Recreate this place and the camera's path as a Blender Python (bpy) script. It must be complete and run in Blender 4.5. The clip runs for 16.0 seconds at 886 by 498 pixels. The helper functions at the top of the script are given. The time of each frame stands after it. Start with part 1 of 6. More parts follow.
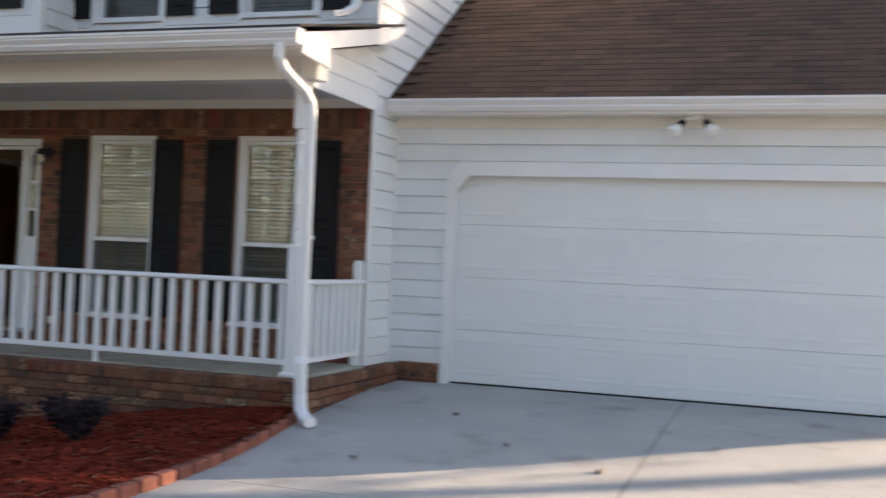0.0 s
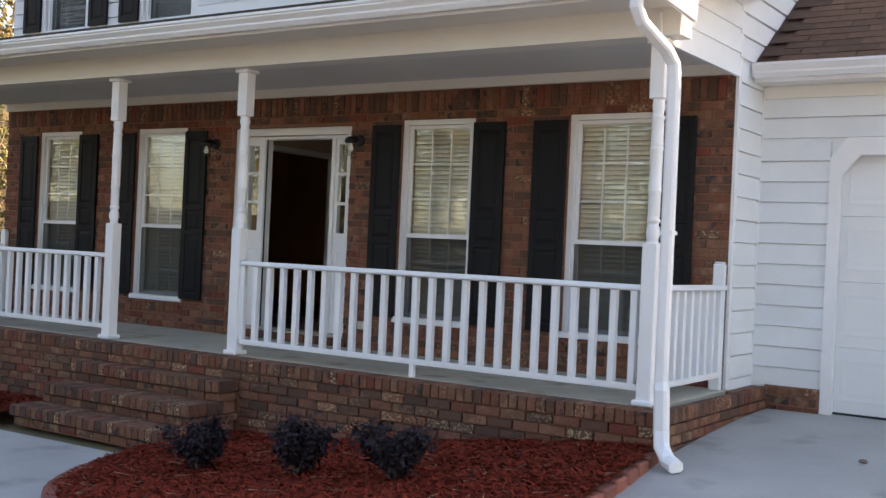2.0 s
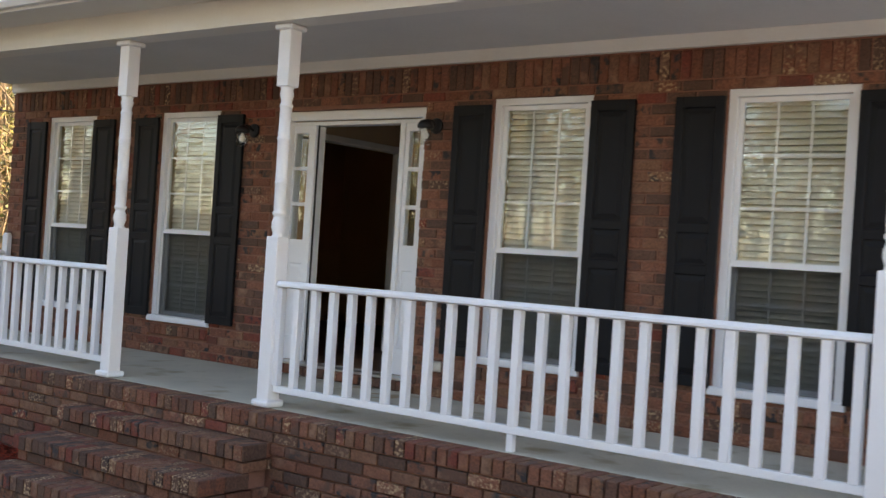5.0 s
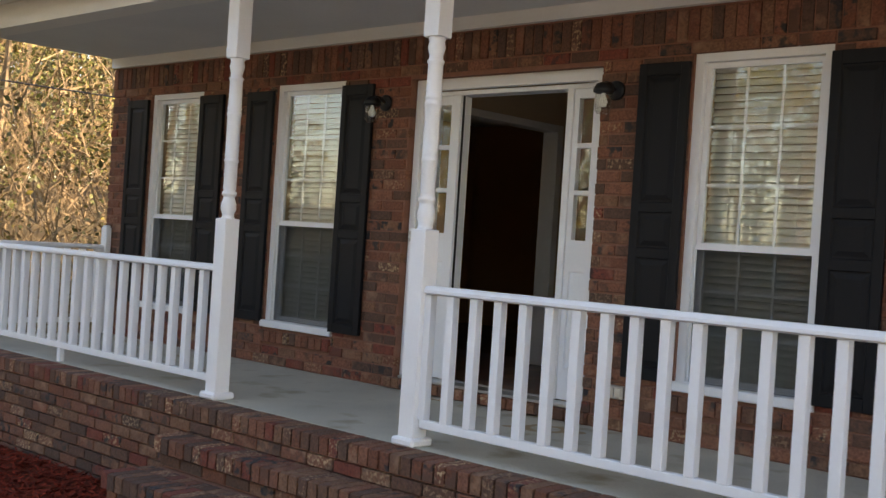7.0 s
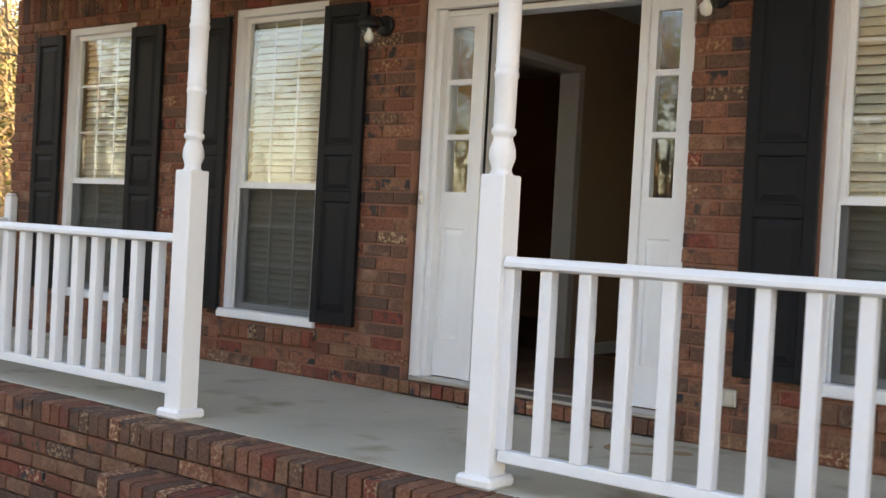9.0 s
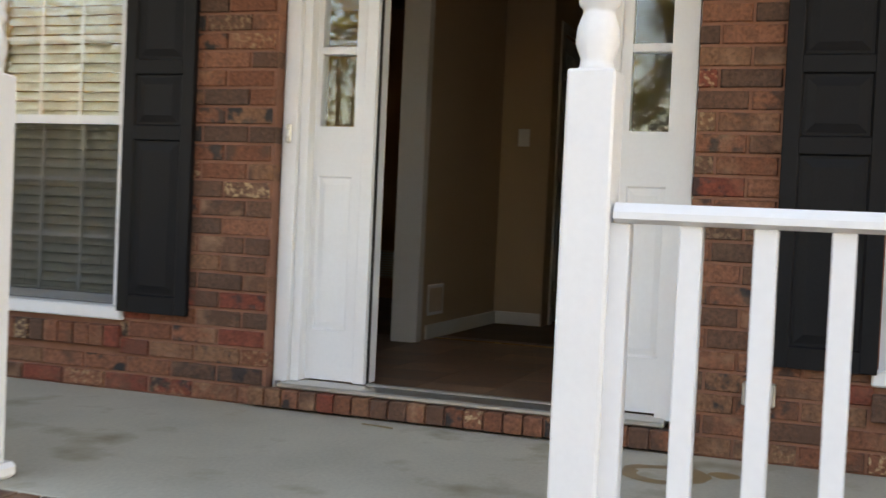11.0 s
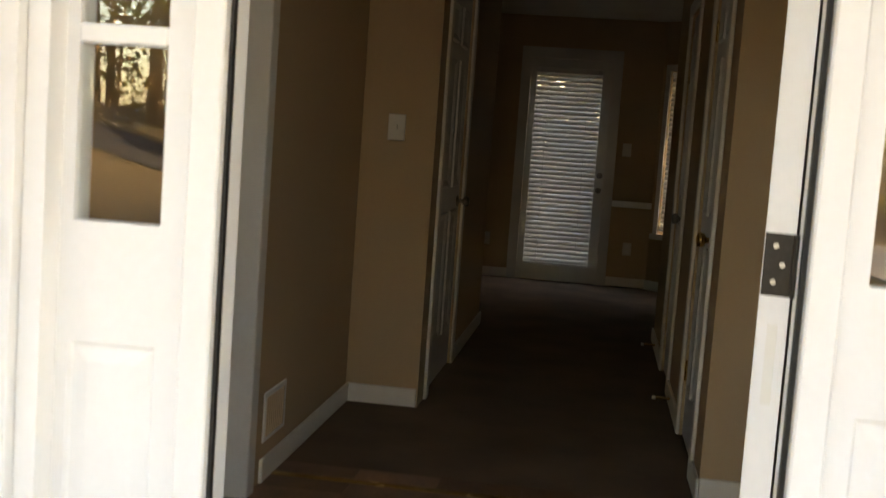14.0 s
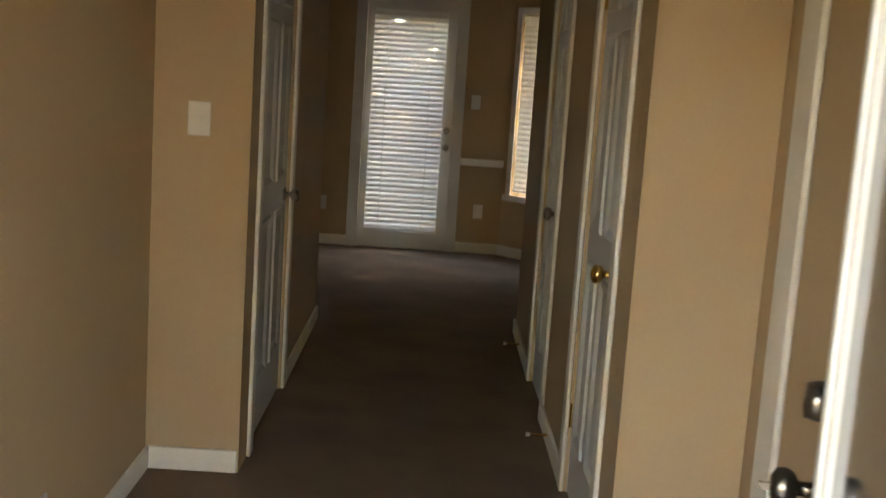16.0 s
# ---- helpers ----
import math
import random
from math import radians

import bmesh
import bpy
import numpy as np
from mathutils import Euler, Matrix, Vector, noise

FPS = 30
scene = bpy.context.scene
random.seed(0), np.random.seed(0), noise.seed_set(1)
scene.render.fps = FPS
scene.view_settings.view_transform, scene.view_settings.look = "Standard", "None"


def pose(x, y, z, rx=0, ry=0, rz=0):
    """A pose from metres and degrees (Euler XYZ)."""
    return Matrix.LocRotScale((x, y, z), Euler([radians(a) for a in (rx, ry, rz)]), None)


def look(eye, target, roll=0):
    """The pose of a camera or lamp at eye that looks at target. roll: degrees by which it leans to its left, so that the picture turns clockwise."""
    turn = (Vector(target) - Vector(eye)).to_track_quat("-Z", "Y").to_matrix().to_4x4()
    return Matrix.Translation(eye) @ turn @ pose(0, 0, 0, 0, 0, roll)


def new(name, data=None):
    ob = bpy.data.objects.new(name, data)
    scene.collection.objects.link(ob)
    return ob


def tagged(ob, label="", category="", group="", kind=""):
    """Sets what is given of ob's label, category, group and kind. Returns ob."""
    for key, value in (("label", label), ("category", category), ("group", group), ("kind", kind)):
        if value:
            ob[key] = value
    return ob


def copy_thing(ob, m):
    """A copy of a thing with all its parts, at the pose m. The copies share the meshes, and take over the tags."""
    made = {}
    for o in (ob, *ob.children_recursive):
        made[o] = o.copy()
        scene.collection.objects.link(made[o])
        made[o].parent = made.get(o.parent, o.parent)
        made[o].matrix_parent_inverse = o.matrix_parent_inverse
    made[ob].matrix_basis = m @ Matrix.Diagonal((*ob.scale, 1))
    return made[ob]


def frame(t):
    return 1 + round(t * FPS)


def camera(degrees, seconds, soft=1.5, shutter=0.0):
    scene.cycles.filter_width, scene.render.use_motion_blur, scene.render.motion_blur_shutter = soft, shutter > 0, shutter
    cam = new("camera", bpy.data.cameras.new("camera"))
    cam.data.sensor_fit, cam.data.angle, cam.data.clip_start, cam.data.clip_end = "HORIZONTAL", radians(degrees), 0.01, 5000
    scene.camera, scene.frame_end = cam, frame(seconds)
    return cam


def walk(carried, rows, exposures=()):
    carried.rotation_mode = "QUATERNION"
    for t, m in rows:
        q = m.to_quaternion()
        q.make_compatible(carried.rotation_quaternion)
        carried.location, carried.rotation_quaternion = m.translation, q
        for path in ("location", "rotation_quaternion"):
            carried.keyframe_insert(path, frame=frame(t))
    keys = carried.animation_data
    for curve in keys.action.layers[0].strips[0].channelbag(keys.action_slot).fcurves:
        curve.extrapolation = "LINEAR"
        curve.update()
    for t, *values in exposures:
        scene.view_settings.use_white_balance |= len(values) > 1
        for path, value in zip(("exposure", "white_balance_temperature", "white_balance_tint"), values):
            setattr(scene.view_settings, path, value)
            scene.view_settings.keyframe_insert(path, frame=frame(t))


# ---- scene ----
cam = camera(43.7, 16.0, soft=1.4, shutter=0.5)
PATH = [
    (0, (9.019, -9.976, 1.023), (8.365, -8.086, 1.05), 2.5),
    (0.5, (8.687, -9.572, 0.999), (7.806, -7.777, 1.011), 2.3),
    (1, (8.38, -9.247, 1.017), (7.359, -7.528, 1.016), 2.3),
    (1.5, (8.089, -8.911, 1.016), (7.003, -7.232, 1.011), 2.4),
    (2, (7.813, -8.59, 1.02), (6.695, -6.931, 1.02), 2.6),
    (2.5, (7.565, -8.299, 1.029), (6.434, -6.65, 1.039), 2.8),
    (3, (7.332, -7.995, 1.041), (6.188, -6.355, 1.063), 3.0),
    (5.5, (5.773, -6.354, 1.065), (4.527, -4.789, 1.071), 3.9),
    (6, (5.426, -6.085, 1.044), (4.112, -4.577, 1.041), 4.0),
    (6.5, (5.121, -5.879, 1.076), (3.753, -4.421, 1.058), 3.9),
    (7, (4.784, -5.636, 1.06), (3.434, -4.16, 1.049), 3.7),
    (7.5, (4.41, -5.406, 1.065), (3.087, -3.907, 1.065), 3.9),
    (8, (4.005, -5.142, 1.043), (2.704, -3.624, 1.056), 4.1),
    (8.5, (3.552, -4.925, 0.977), (2.28, -3.382, 0.964), 3.6),
    (11, (1.376, -3.895, 0.785), (0.692, -2.017, 0.728), 2.6),
    (11.5, (0.986, -3.505, 0.782), (0.494, -1.567, 0.727), 2.8),
    (12, (0.718, -2.99, 0.759), (0.375, -1.02, 0.746), 3.1),
    (12.5, (0.484, -2.5, 0.819), (0.33, -0.506, 0.818), 3.8),
    (13, (0.382, -2.076, 0.981), (0.39, -0.078, 0.906), 4.3),
    (13.5, (0.363, -1.864, 1.135), (0.216, 0.121, 0.934), 2.7),
    (14, (0.203, -1.569, 1.297), (-0.067, 0.403, 1.107), 4.1),
    (14.5, (0.236, -1.28, 1.385), (0.07, 0.707, 1.225), 3.8),
    (15, (0.229, -1.049, 1.543), (0.163, 0.941, 1.354), 4.4),
    (15.5, (0.11, -0.868, 1.575), (0.139, 1.121, 1.36), 4.4),
    (16, (0.089, -0.476, 1.555), (0.119, 1.499, 1.247), 3.8),
]
walk(cam, [(t, look(eye, target, roll)) for t, eye, target, roll in PATH],
     exposures=[(0, 1.45, 6950, 18), (0.5, 1.75, 7000, 18), (1.5, 1.9, 7000, 19), (3, 1.8, 7100, 20), (5.5, 2.2, 7400, 20), (6, 2.15, 7500, 21), (6.5, 2.05, 7500, 21), (7, 1.98, 7550, 21), (7.5, 2.42, 7650, 20), (8, 2.42, 7800, 20), (8.5, 2.5, 7900, 20), (11, 2.75, 8400, 20), (13, 3.45, 9200, 21), (14, 3.52, 9200, 20), (14.5, 3.75, 8800, 20), (15, 3.8, 9000, 20), (15.5, 4.2, 9800, 21), (16, 5.35, 8600, 19)])


# ---- world and light ----
SUN_AZ, SUN_EL = 51.0, 17.0
world = bpy.data.worlds.new("world")
world.use_nodes = True
scene.world = world
wn = world.node_tree.nodes
sky = wn.new("ShaderNodeTexSky")
sky.sky_type = 'NISHITA'
sky.sun_disc = False
sky.sun_elevation = radians(SUN_EL)
sky.sun_rotation = radians(SUN_AZ)
world.node_tree.links.new(sky.outputs[0], wn["Background"].inputs[0])
wn["Background"].inputs[1].default_value = 0.15
sun_data = bpy.data.lights.new("sun", 'SUN')
sun_data.energy = 5.0
sun_data.angle = radians(0.5)
sun_data.color = (1.0, 0.82, 0.60)
sun = new("sun", sun_data)
sun_dir = Vector((math.sin(radians(SUN_AZ)) * math.cos(radians(SUN_EL)), math.cos(radians(SUN_AZ)) * math.cos(radians(SUN_EL)), math.sin(radians(SUN_EL))))
sun.matrix_world = look(sun_dir * 60, (0, 0, 0))


# ---- materials ----
def nodes_of(name):
    m = bpy.data.materials.new(name)
    m.use_nodes = True
    t = m.node_tree
    return m, t, t.nodes["Principled BSDF"]


def paint(name, c1, c2=None, rough=0.5, scale=6.0, fine=80.0, bump=0.1, metal=0.0, spec=0.5, rand="", amount=0.0, stretch=(1, 1, 1), spots=None):
    """Noise at two scales between two colours, fine relief; rand: 'object' or 'island' varies the brightness piece by piece."""
    m, t, b = nodes_of(name)
    n, l = t.nodes, t.links
    c2 = c2 or tuple(v * 0.8 for v in c1)
    co = n.new("ShaderNodeTexCoord")
    mp = n.new("ShaderNodeMapping")
    mp.inputs["Scale"].default_value = stretch
    l.new(co.outputs["Object"], mp.inputs[0])
    if rand:
        geo = n.new("ShaderNodeNewGeometry") if rand == "island" else n.new("ShaderNodeObjectInfo")
        rnd = geo.outputs["Random Per Island"] if rand == "island" else geo.outputs["Random"]
        shift = n.new("ShaderNodeVectorMath")
        shift.operation = 'MULTIPLY_ADD'
        comb = n.new("ShaderNodeCombineXYZ")
        for i in range(3):
            l.new(rnd, comb.inputs[i])
        l.new(comb.outputs[0], shift.inputs[0])
        shift.inputs[1].default_value = (37, 53, 71)
        l.new(mp.outputs[0], shift.inputs[2])
        vec = shift.outputs[0]
    else:
        vec = mp.outputs[0]
    big, small = n.new("ShaderNodeTexNoise"), n.new("ShaderNodeTexNoise")
    big.inputs["Scale"].default_value, small.inputs["Scale"].default_value = scale, fine
    big.inputs["Detail"].default_value, small.inputs["Detail"].default_value = 5, 3
    l.new(vec, big.inputs["Vector"])
    l.new(vec, small.inputs["Vector"])
    add = n.new("ShaderNodeMath")
    add.operation = 'MULTIPLY_ADD'
    l.new(small.outputs[0], add.inputs[0])
    add.inputs[1].default_value = 0.5
    l.new(big.outputs[0], add.inputs[2])
    ramp = n.new("ShaderNodeValToRGB")
    ramp.color_ramp.elements[0].position, ramp.color_ramp.elements[1].position = 0.5, 1.0
    ramp.color_ramp.elements[0].color, ramp.color_ramp.elements[1].color = (*c2, 1), (*c1, 1)
    l.new(add.outputs[0], ramp.inputs[0])
    out = ramp.outputs[0]
    if rand and amount:
        hsv = n.new("ShaderNodeHueSaturation")
        mr = n.new("ShaderNodeMapRange")
        mr.inputs["To Min"].default_value, mr.inputs["To Max"].default_value = 1 - amount, 1 + amount
        l.new(rnd, mr.inputs[0])
        l.new(mr.outputs[0], hsv.inputs["Value"])
        l.new(out, hsv.inputs["Color"])
        out = hsv.outputs[0]
    if spots:
        sc, lo, hi, col = spots
        st = n.new("ShaderNodeTexNoise")
        st.inputs["Scale"].default_value, st.inputs["Detail"].default_value = sc, 6
        l.new(vec, st.inputs["Vector"])
        mr2 = n.new("ShaderNodeMapRange")
        mr2.inputs["From Min"].default_value, mr2.inputs["From Max"].default_value = lo, hi
        l.new(st.outputs[0], mr2.inputs[0])
        mix = n.new("ShaderNodeMix")
        mix.data_type = 'RGBA'
        l.new(mr2.outputs[0], mix.inputs["Factor"])
        l.new(out, mix.inputs["A"])
        mix.inputs["B"].default_value = (*col, 1)
        out = mix.outputs["Result"]
    l.new(out, b.inputs["Base Color"])
    rr = n.new("ShaderNodeMapRange")
    rr.inputs["To Min"].default_value, rr.inputs["To Max"].default_value = max(0, rough - 0.12), min(1, rough + 0.1)
    l.new(big.outputs[0], rr.inputs[0])
    l.new(rr.outputs[0], b.inputs["Roughness"])
    b.inputs["Metallic"].default_value = metal
    b.inputs["Specular IOR Level"].default_value = spec
    if bump:
        bp = n.new("ShaderNodeBump")
        bp.inputs["Strength"].default_value, bp.inputs["Distance"].default_value = bump, 0.01
        l.new(add.outputs[0], bp.inputs["Height"])
        l.new(bp.outputs[0], b.inputs["Normal"])
    return m


def brick_material(name, rand, shade=1.0):
    m, t, b = nodes_of(name)
    n, l = t.nodes, t.links
    src = n.new("ShaderNodeNewGeometry") if rand == "island" else n.new("ShaderNodeObjectInfo")
    rnd = src.outputs["Random Per Island"] if rand == "island" else src.outputs["Random"]
    geo = n.new("ShaderNodeNewGeometry")
    shift = n.new("ShaderNodeVectorMath")
    shift.operation = 'MULTIPLY_ADD'
    comb = n.new("ShaderNodeCombineXYZ")
    for i in range(3):
        l.new(rnd, comb.inputs[i])
    l.new(comb.outputs[0], shift.inputs[0])
    shift.inputs[1].default_value = (31, 47, 59)
    l.new(geo.outputs["Position"], shift.inputs[2])
    base = n.new("ShaderNodeValToRGB")
    cr = base.color_ramp
    cr.interpolation = 'CONSTANT'
    raw = [(0.0, (0.210, 0.076, 0.041)), (0.2, (0.150, 0.072, 0.045)), (0.36, (0.250, 0.098, 0.055)), (0.54, (0.115, 0.060, 0.040)), (0.66, (0.235, 0.112, 0.062)),
            (0.80, (0.268, 0.108, 0.062)), (0.88, (0.220, 0.052, 0.031)), (0.95, (0.235, 0.105, 0.058))]
    cols = [(p, tuple(v * shade for v in c)) for p, c in raw]
    cr.elements[0].color = (*cols[0][1], 1)
    cr.elements[1].position, cr.elements[1].color = cols[1][0], (*cols[1][1], 1)
    for p, c in cols[2:]:
        e = cr.elements.new(p)
        e.color = (*c, 1)
    l.new(rnd, base.inputs[0])
    grain = n.new("ShaderNodeTexNoise")
    grain.inputs["Scale"].default_value, grain.inputs["Detail"].default_value = 70, 7
    l.new(shift.outputs[0], grain.inputs["Vector"])
    mr = n.new("ShaderNodeMapRange")
    mr.inputs["From Min"].default_value, mr.inputs["From Max"].default_value = 0.32, 0.68
    mr.inputs["To Min"].default_value, mr.inputs["To Max"].default_value = 0.66, 1.28
    l.new(grain.outputs[0], mr.inputs[0])
    hsv = n.new("ShaderNodeHueSaturation")
    l.new(base.outputs[0], hsv.inputs["Color"])
    l.new(mr.outputs[0], hsv.inputs["Value"])

    def blotch(colour_in, scale, lo, hi, key_mul, key_lo, key_hi, col, off):
        tex = n.new("ShaderNodeTexNoise")
        tex.inputs["Scale"].default_value, tex.inputs["Detail"].default_value = scale, 5
        o = n.new("ShaderNodeVectorMath")
        o.inputs[1].default_value = (off, off, off)
        l.new(shift.outputs[0], o.inputs[0])
        l.new(o.outputs[0], tex.inputs["Vector"])
        a = n.new("ShaderNodeMapRange")
        a.inputs["From Min"].default_value, a.inputs["From Max"].default_value = lo, hi
        l.new(tex.outputs[0], a.inputs[0])
        k = n.new("ShaderNodeMath")
        k.operation = 'MULTIPLY'
        l.new(rnd, k.inputs[0])
        k.inputs[1].default_value = key_mul
        f = n.new("ShaderNodeMath")
        f.operation = 'FRACT'
        l.new(k.outputs[0], f.inputs[0])
        g = n.new("ShaderNodeMapRange")
        g.inputs["From Min"].default_value, g.inputs["From Max"].default_value = key_lo, key_hi
        l.new(f.outputs[0], g.inputs[0])
        mul = n.new("ShaderNodeMath")
        mul.operation = 'MULTIPLY'
        l.new(a.outputs[0], mul.inputs[0])
        l.new(g.outputs[0], mul.inputs[1])
        mix = n.new("ShaderNodeMix")
        mix.data_type = 'RGBA'
        l.new(mul.outputs[0], mix.inputs["Factor"])
        l.new(colour_in, mix.inputs["A"])
        mix.inputs["B"].default_value = (*col, 1)
        return mix.outputs["Result"]
    c = blotch(hsv.outputs[0], 16, 0.50, 0.60, 7.31, 0.70, 0.88, (0.030, 0.026, 0.026), 3.0)
    c = blotch(c, 52, 0.50, 0.66, 13.7, 0.84, 0.95, (0.52, 0.35, 0.20), 9.0)
    c = blotch(c, 6, 0.50, 0.58, 19.3, 0.45, 0.9, (0.105, 0.052, 0.034), 27.0)
    c = blotch(c, 9, 0.52, 0.75, 3.77, 0.3, 0.9, (0.32, 0.18, 0.11), 17.0)
    l.new(c, b.inputs["Base Color"])
    b.inputs["Roughness"].default_value = 0.88
    bp = n.new("ShaderNodeBump")
    bp.inputs["Strength"].default_value, bp.inputs["Distance"].default_value = 0.9, 0.008
    l.new(grain.outputs[0], bp.inputs["Height"])
    l.new(bp.outputs[0], b.inputs["Normal"])
    return m


def glass_material(name, tint=(1, 1, 1), base=0.06):
    """Clear pane: it lets light through and mirrors by its angle."""
    m, t, b = nodes_of(name)
    n, l = t.nodes, t.links
    n.remove(b)
    tr, gl, mix, lw = n.new("ShaderNodeBsdfTransparent"), n.new("ShaderNodeBsdfGlossy"), n.new("ShaderNodeMixShader"), n.new("ShaderNodeLayerWeight")
    tr.inputs[0].default_value = (*tint, 1)
    gl.inputs["Roughness"].default_value = 0.01
    lw.inputs["Blend"].default_value = 0.5
    pw, ma = n.new("ShaderNodeMath"), n.new("ShaderNodeMath")
    pw.operation, ma.operation = 'POWER', 'MULTIPLY_ADD'
    pw.inputs[1].default_value = 5.0
    l.new(lw.outputs["Facing"], pw.inputs[0])
    l.new(pw.outputs[0], ma.inputs[0])
    ma.inputs[1].default_value, ma.inputs[2].default_value = 0.9 - base, base
    l.new(ma.outputs[0], mix.inputs[0])
    l.new(tr.outputs[0], mix.inputs[1])
    l.new(gl.outputs[0], mix.inputs[2])
    l.new(mix.outputs[0], n["Material Output"].inputs[0])
    return m


def screen_material(name):
    """Dark woven insect screen, see-through between its threads."""
    m, t, b = nodes_of(name)
    n, l = t.nodes, t.links
    tr, mix = n.new("ShaderNodeBsdfTransparent"), n.new("ShaderNodeMixShader")
    b.inputs["Base Color"].default_value = (0.016, 0.019, 0.022, 1)
    b.inputs["Roughness"].default_value = 0.8
    b.inputs["Specular IOR Level"].default_value = 0.1
    mix.inputs[0].default_value = 0.34
    l.new(tr.outputs[0], mix.inputs[1])
    l.new(b.outputs[0], mix.inputs[2])
    l.new(mix.outputs[0], n["Material Output"].inputs[0])
    return m


M_BRICK = brick_material("brick_object", "object", 0.90)
M_BRICK_I = brick_material("brick_island", "island", 0.90)
# Low brickwork: moss, and missing shade from the sky put into a darker colour.
M_BRICK_D = brick_material("mossy_shaded_brick_object", "object", 0.74)
M_BRICK_DI = brick_material("mossy_shaded_brick_island", "island", 0.74)
M_MORTAR = paint("mortar", (0.29, 0.132, 0.085), (0.20, 0.088, 0.056), 0.95, 9, 120, 0.4)
M_WHITE = paint("white_paint", (0.84, 0.84, 0.84), (0.79, 0.79, 0.79), 0.45, 3, 60, 0.05)
M_TRIM = paint("cream_trim_paint", (0.80, 0.78, 0.73), (0.75, 0.725, 0.67), 0.5, 2.5, 50, 0.05)
M_VINYL = paint("white_vinyl", (0.84, 0.85, 0.86), (0.78, 0.79, 0.80), 0.35, 2, 40, 0.03)
M_SIDING = paint("white_siding", (0.80, 0.82, 0.83), (0.72, 0.74, 0.75), 0.55, 2.2, 70, 0.08, rand="object", amount=0.03)
M_CEIL = paint("porch_ceiling_paint", (0.72, 0.71, 0.69), (0.64, 0.63, 0.61), 0.6, 1.5, 40, 0.05)
M_SHUTTER = paint("black_shutter_paint", (0.010, 0.010, 0.012), (0.007, 0.007, 0.008), 0.55, 5, 90, 0.06, spec=0.18)
M_CONC = paint("concrete", (0.44, 0.43, 0.40), (0.33, 0.325, 0.31), 0.9, 1.3, 60, 0.15, spots=(2.2, 0.56, 0.8, (0.24, 0.23, 0.21)))
M_PORCH = paint("porch_concrete", (0.52, 0.49, 0.40), (0.37, 0.35, 0.285), 0.72, 1.8, 70, 0.12, spots=(3.0, 0.56, 0.72, (0.26, 0.22, 0.14)))
M_STAIN = paint("tan_stain", (0.33, 0.22, 0.10), (0.24, 0.16, 0.08), 0.6, 14, 80, 0.05)
M_MULCHG = paint("mulch_soil", (0.13, 0.024, 0.010), (0.06, 0.012, 0.006), 0.95, 14, 120, 0.8, spec=0.1)
M_CHIP = paint("mulch_chip", (0.24, 0.034, 0.016), (0.12, 0.018, 0.009), 0.9, 20, 120, 0.3, spec=0.12, rand="island", amount=0.45)
M_EDGE = paint("edging_brick", (0.24, 0.078, 0.052), (0.17, 0.055, 0.038), 0.85, 12, 110, 0.3, rand="object", amount=0.2)
M_SHINGLE = paint("brown_shingle", (0.118, 0.062, 0.036), (0.062, 0.033, 0.020), 0.95, 18, 220, 0.5, rand="object", amount=0.3)
M_SHINGLE_I = paint("brown_shingle_rest", (0.118, 0.062, 0.036), (0.062, 0.033, 0.020), 0.95, 18, 220, 0.5, rand="island", amount=0.3)
M_DARKSH = paint("dark_porch_shingle", (0.07, 0.06, 0.055), (0.04, 0.035, 0.03), 0.95, 20, 200, 0.4)
M_GDOOR = paint("garage_door_paint", (0.80, 0.81, 0.81), (0.74, 0.75, 0.75), 0.42, 1.6, 60, 0.04)
M_GLASS = glass_material("window_glass", (0.97, 0.98, 0.97), 0.055)
M_SCREEN = screen_material("insect_screen")
M_BLIND = paint("cream_blind_slat", (0.88, 0.84, 0.70), (0.82, 0.78, 0.65), 0.5, 4, 60, 0.02)
M_BLINDW = paint("white_blind_slat", (0.82, 0.83, 0.84), (0.76, 0.77, 0.78), 0.5, 4, 60, 0.02)
def translucent_too(m, share):
    """Thin plastic that lets some light through from behind."""
    n, l = m.node_tree.nodes, m.node_tree.links
    out = n["Material Output"].inputs[0]
    tl, mix = n.new("ShaderNodeBsdfTranslucent"), n.new("ShaderNodeMixShader")
    tl.inputs[0].default_value = (0.80, 0.82, 0.82, 1)
    mix.inputs[0].default_value = share
    l.new(out.links[0].from_socket, mix.inputs[1])
    l.new(tl.outputs[0], mix.inputs[2])
    l.new(mix.outputs[0], out)


translucent_too(M_BLINDW, 0.3)
translucent_too(M_BLIND, 0.3)
M_BLACK = paint("black_metal", (0.02, 0.02, 0.022), (0.014, 0.014, 0.015), 0.4, 10, 120, 0.05, metal=0.4)
M_HINGE = paint("dark_bronze", (0.035, 0.032, 0.03), (0.02, 0.02, 0.02), 0.4, 20, 150, 0.05, metal=0.7)
M_BRASS = paint("brass", (0.75, 0.52, 0.20), (0.60, 0.40, 0.14), 0.25, 20, 150, 0.02, metal=1.0)
M_NICKEL = paint("aged_nickel", (0.30, 0.27, 0.24), (0.20, 0.18, 0.16), 0.3, 15, 150, 0.03, metal=1.0)
M_ALU = paint("aluminium", (0.62, 0.61, 0.58), (0.50, 0.49, 0.47), 0.38, 8, 150, 0.05, metal=0.9)
M_RUBBER = paint("black_weatherstrip", (0.012, 0.012, 0.012), (0.008, 0.008, 0.008), 0.6, 8, 60, 0.02)
M_DOORDARK = paint("dark_brown_door_paint", (0.020, 0.014, 0.011), (0.014, 0.010, 0.008), 0.5, 4, 60, 0.04)
M_TAN = paint("tan_wall_paint", (0.52, 0.38, 0.235), (0.485, 0.355, 0.218), 0.7, 1.2, 140, 0.08)
M_ORANGE = paint("russet_wall_paint", (0.44, 0.235, 0.085), (0.40, 0.21, 0.075), 0.7, 1.2, 140, 0.08)
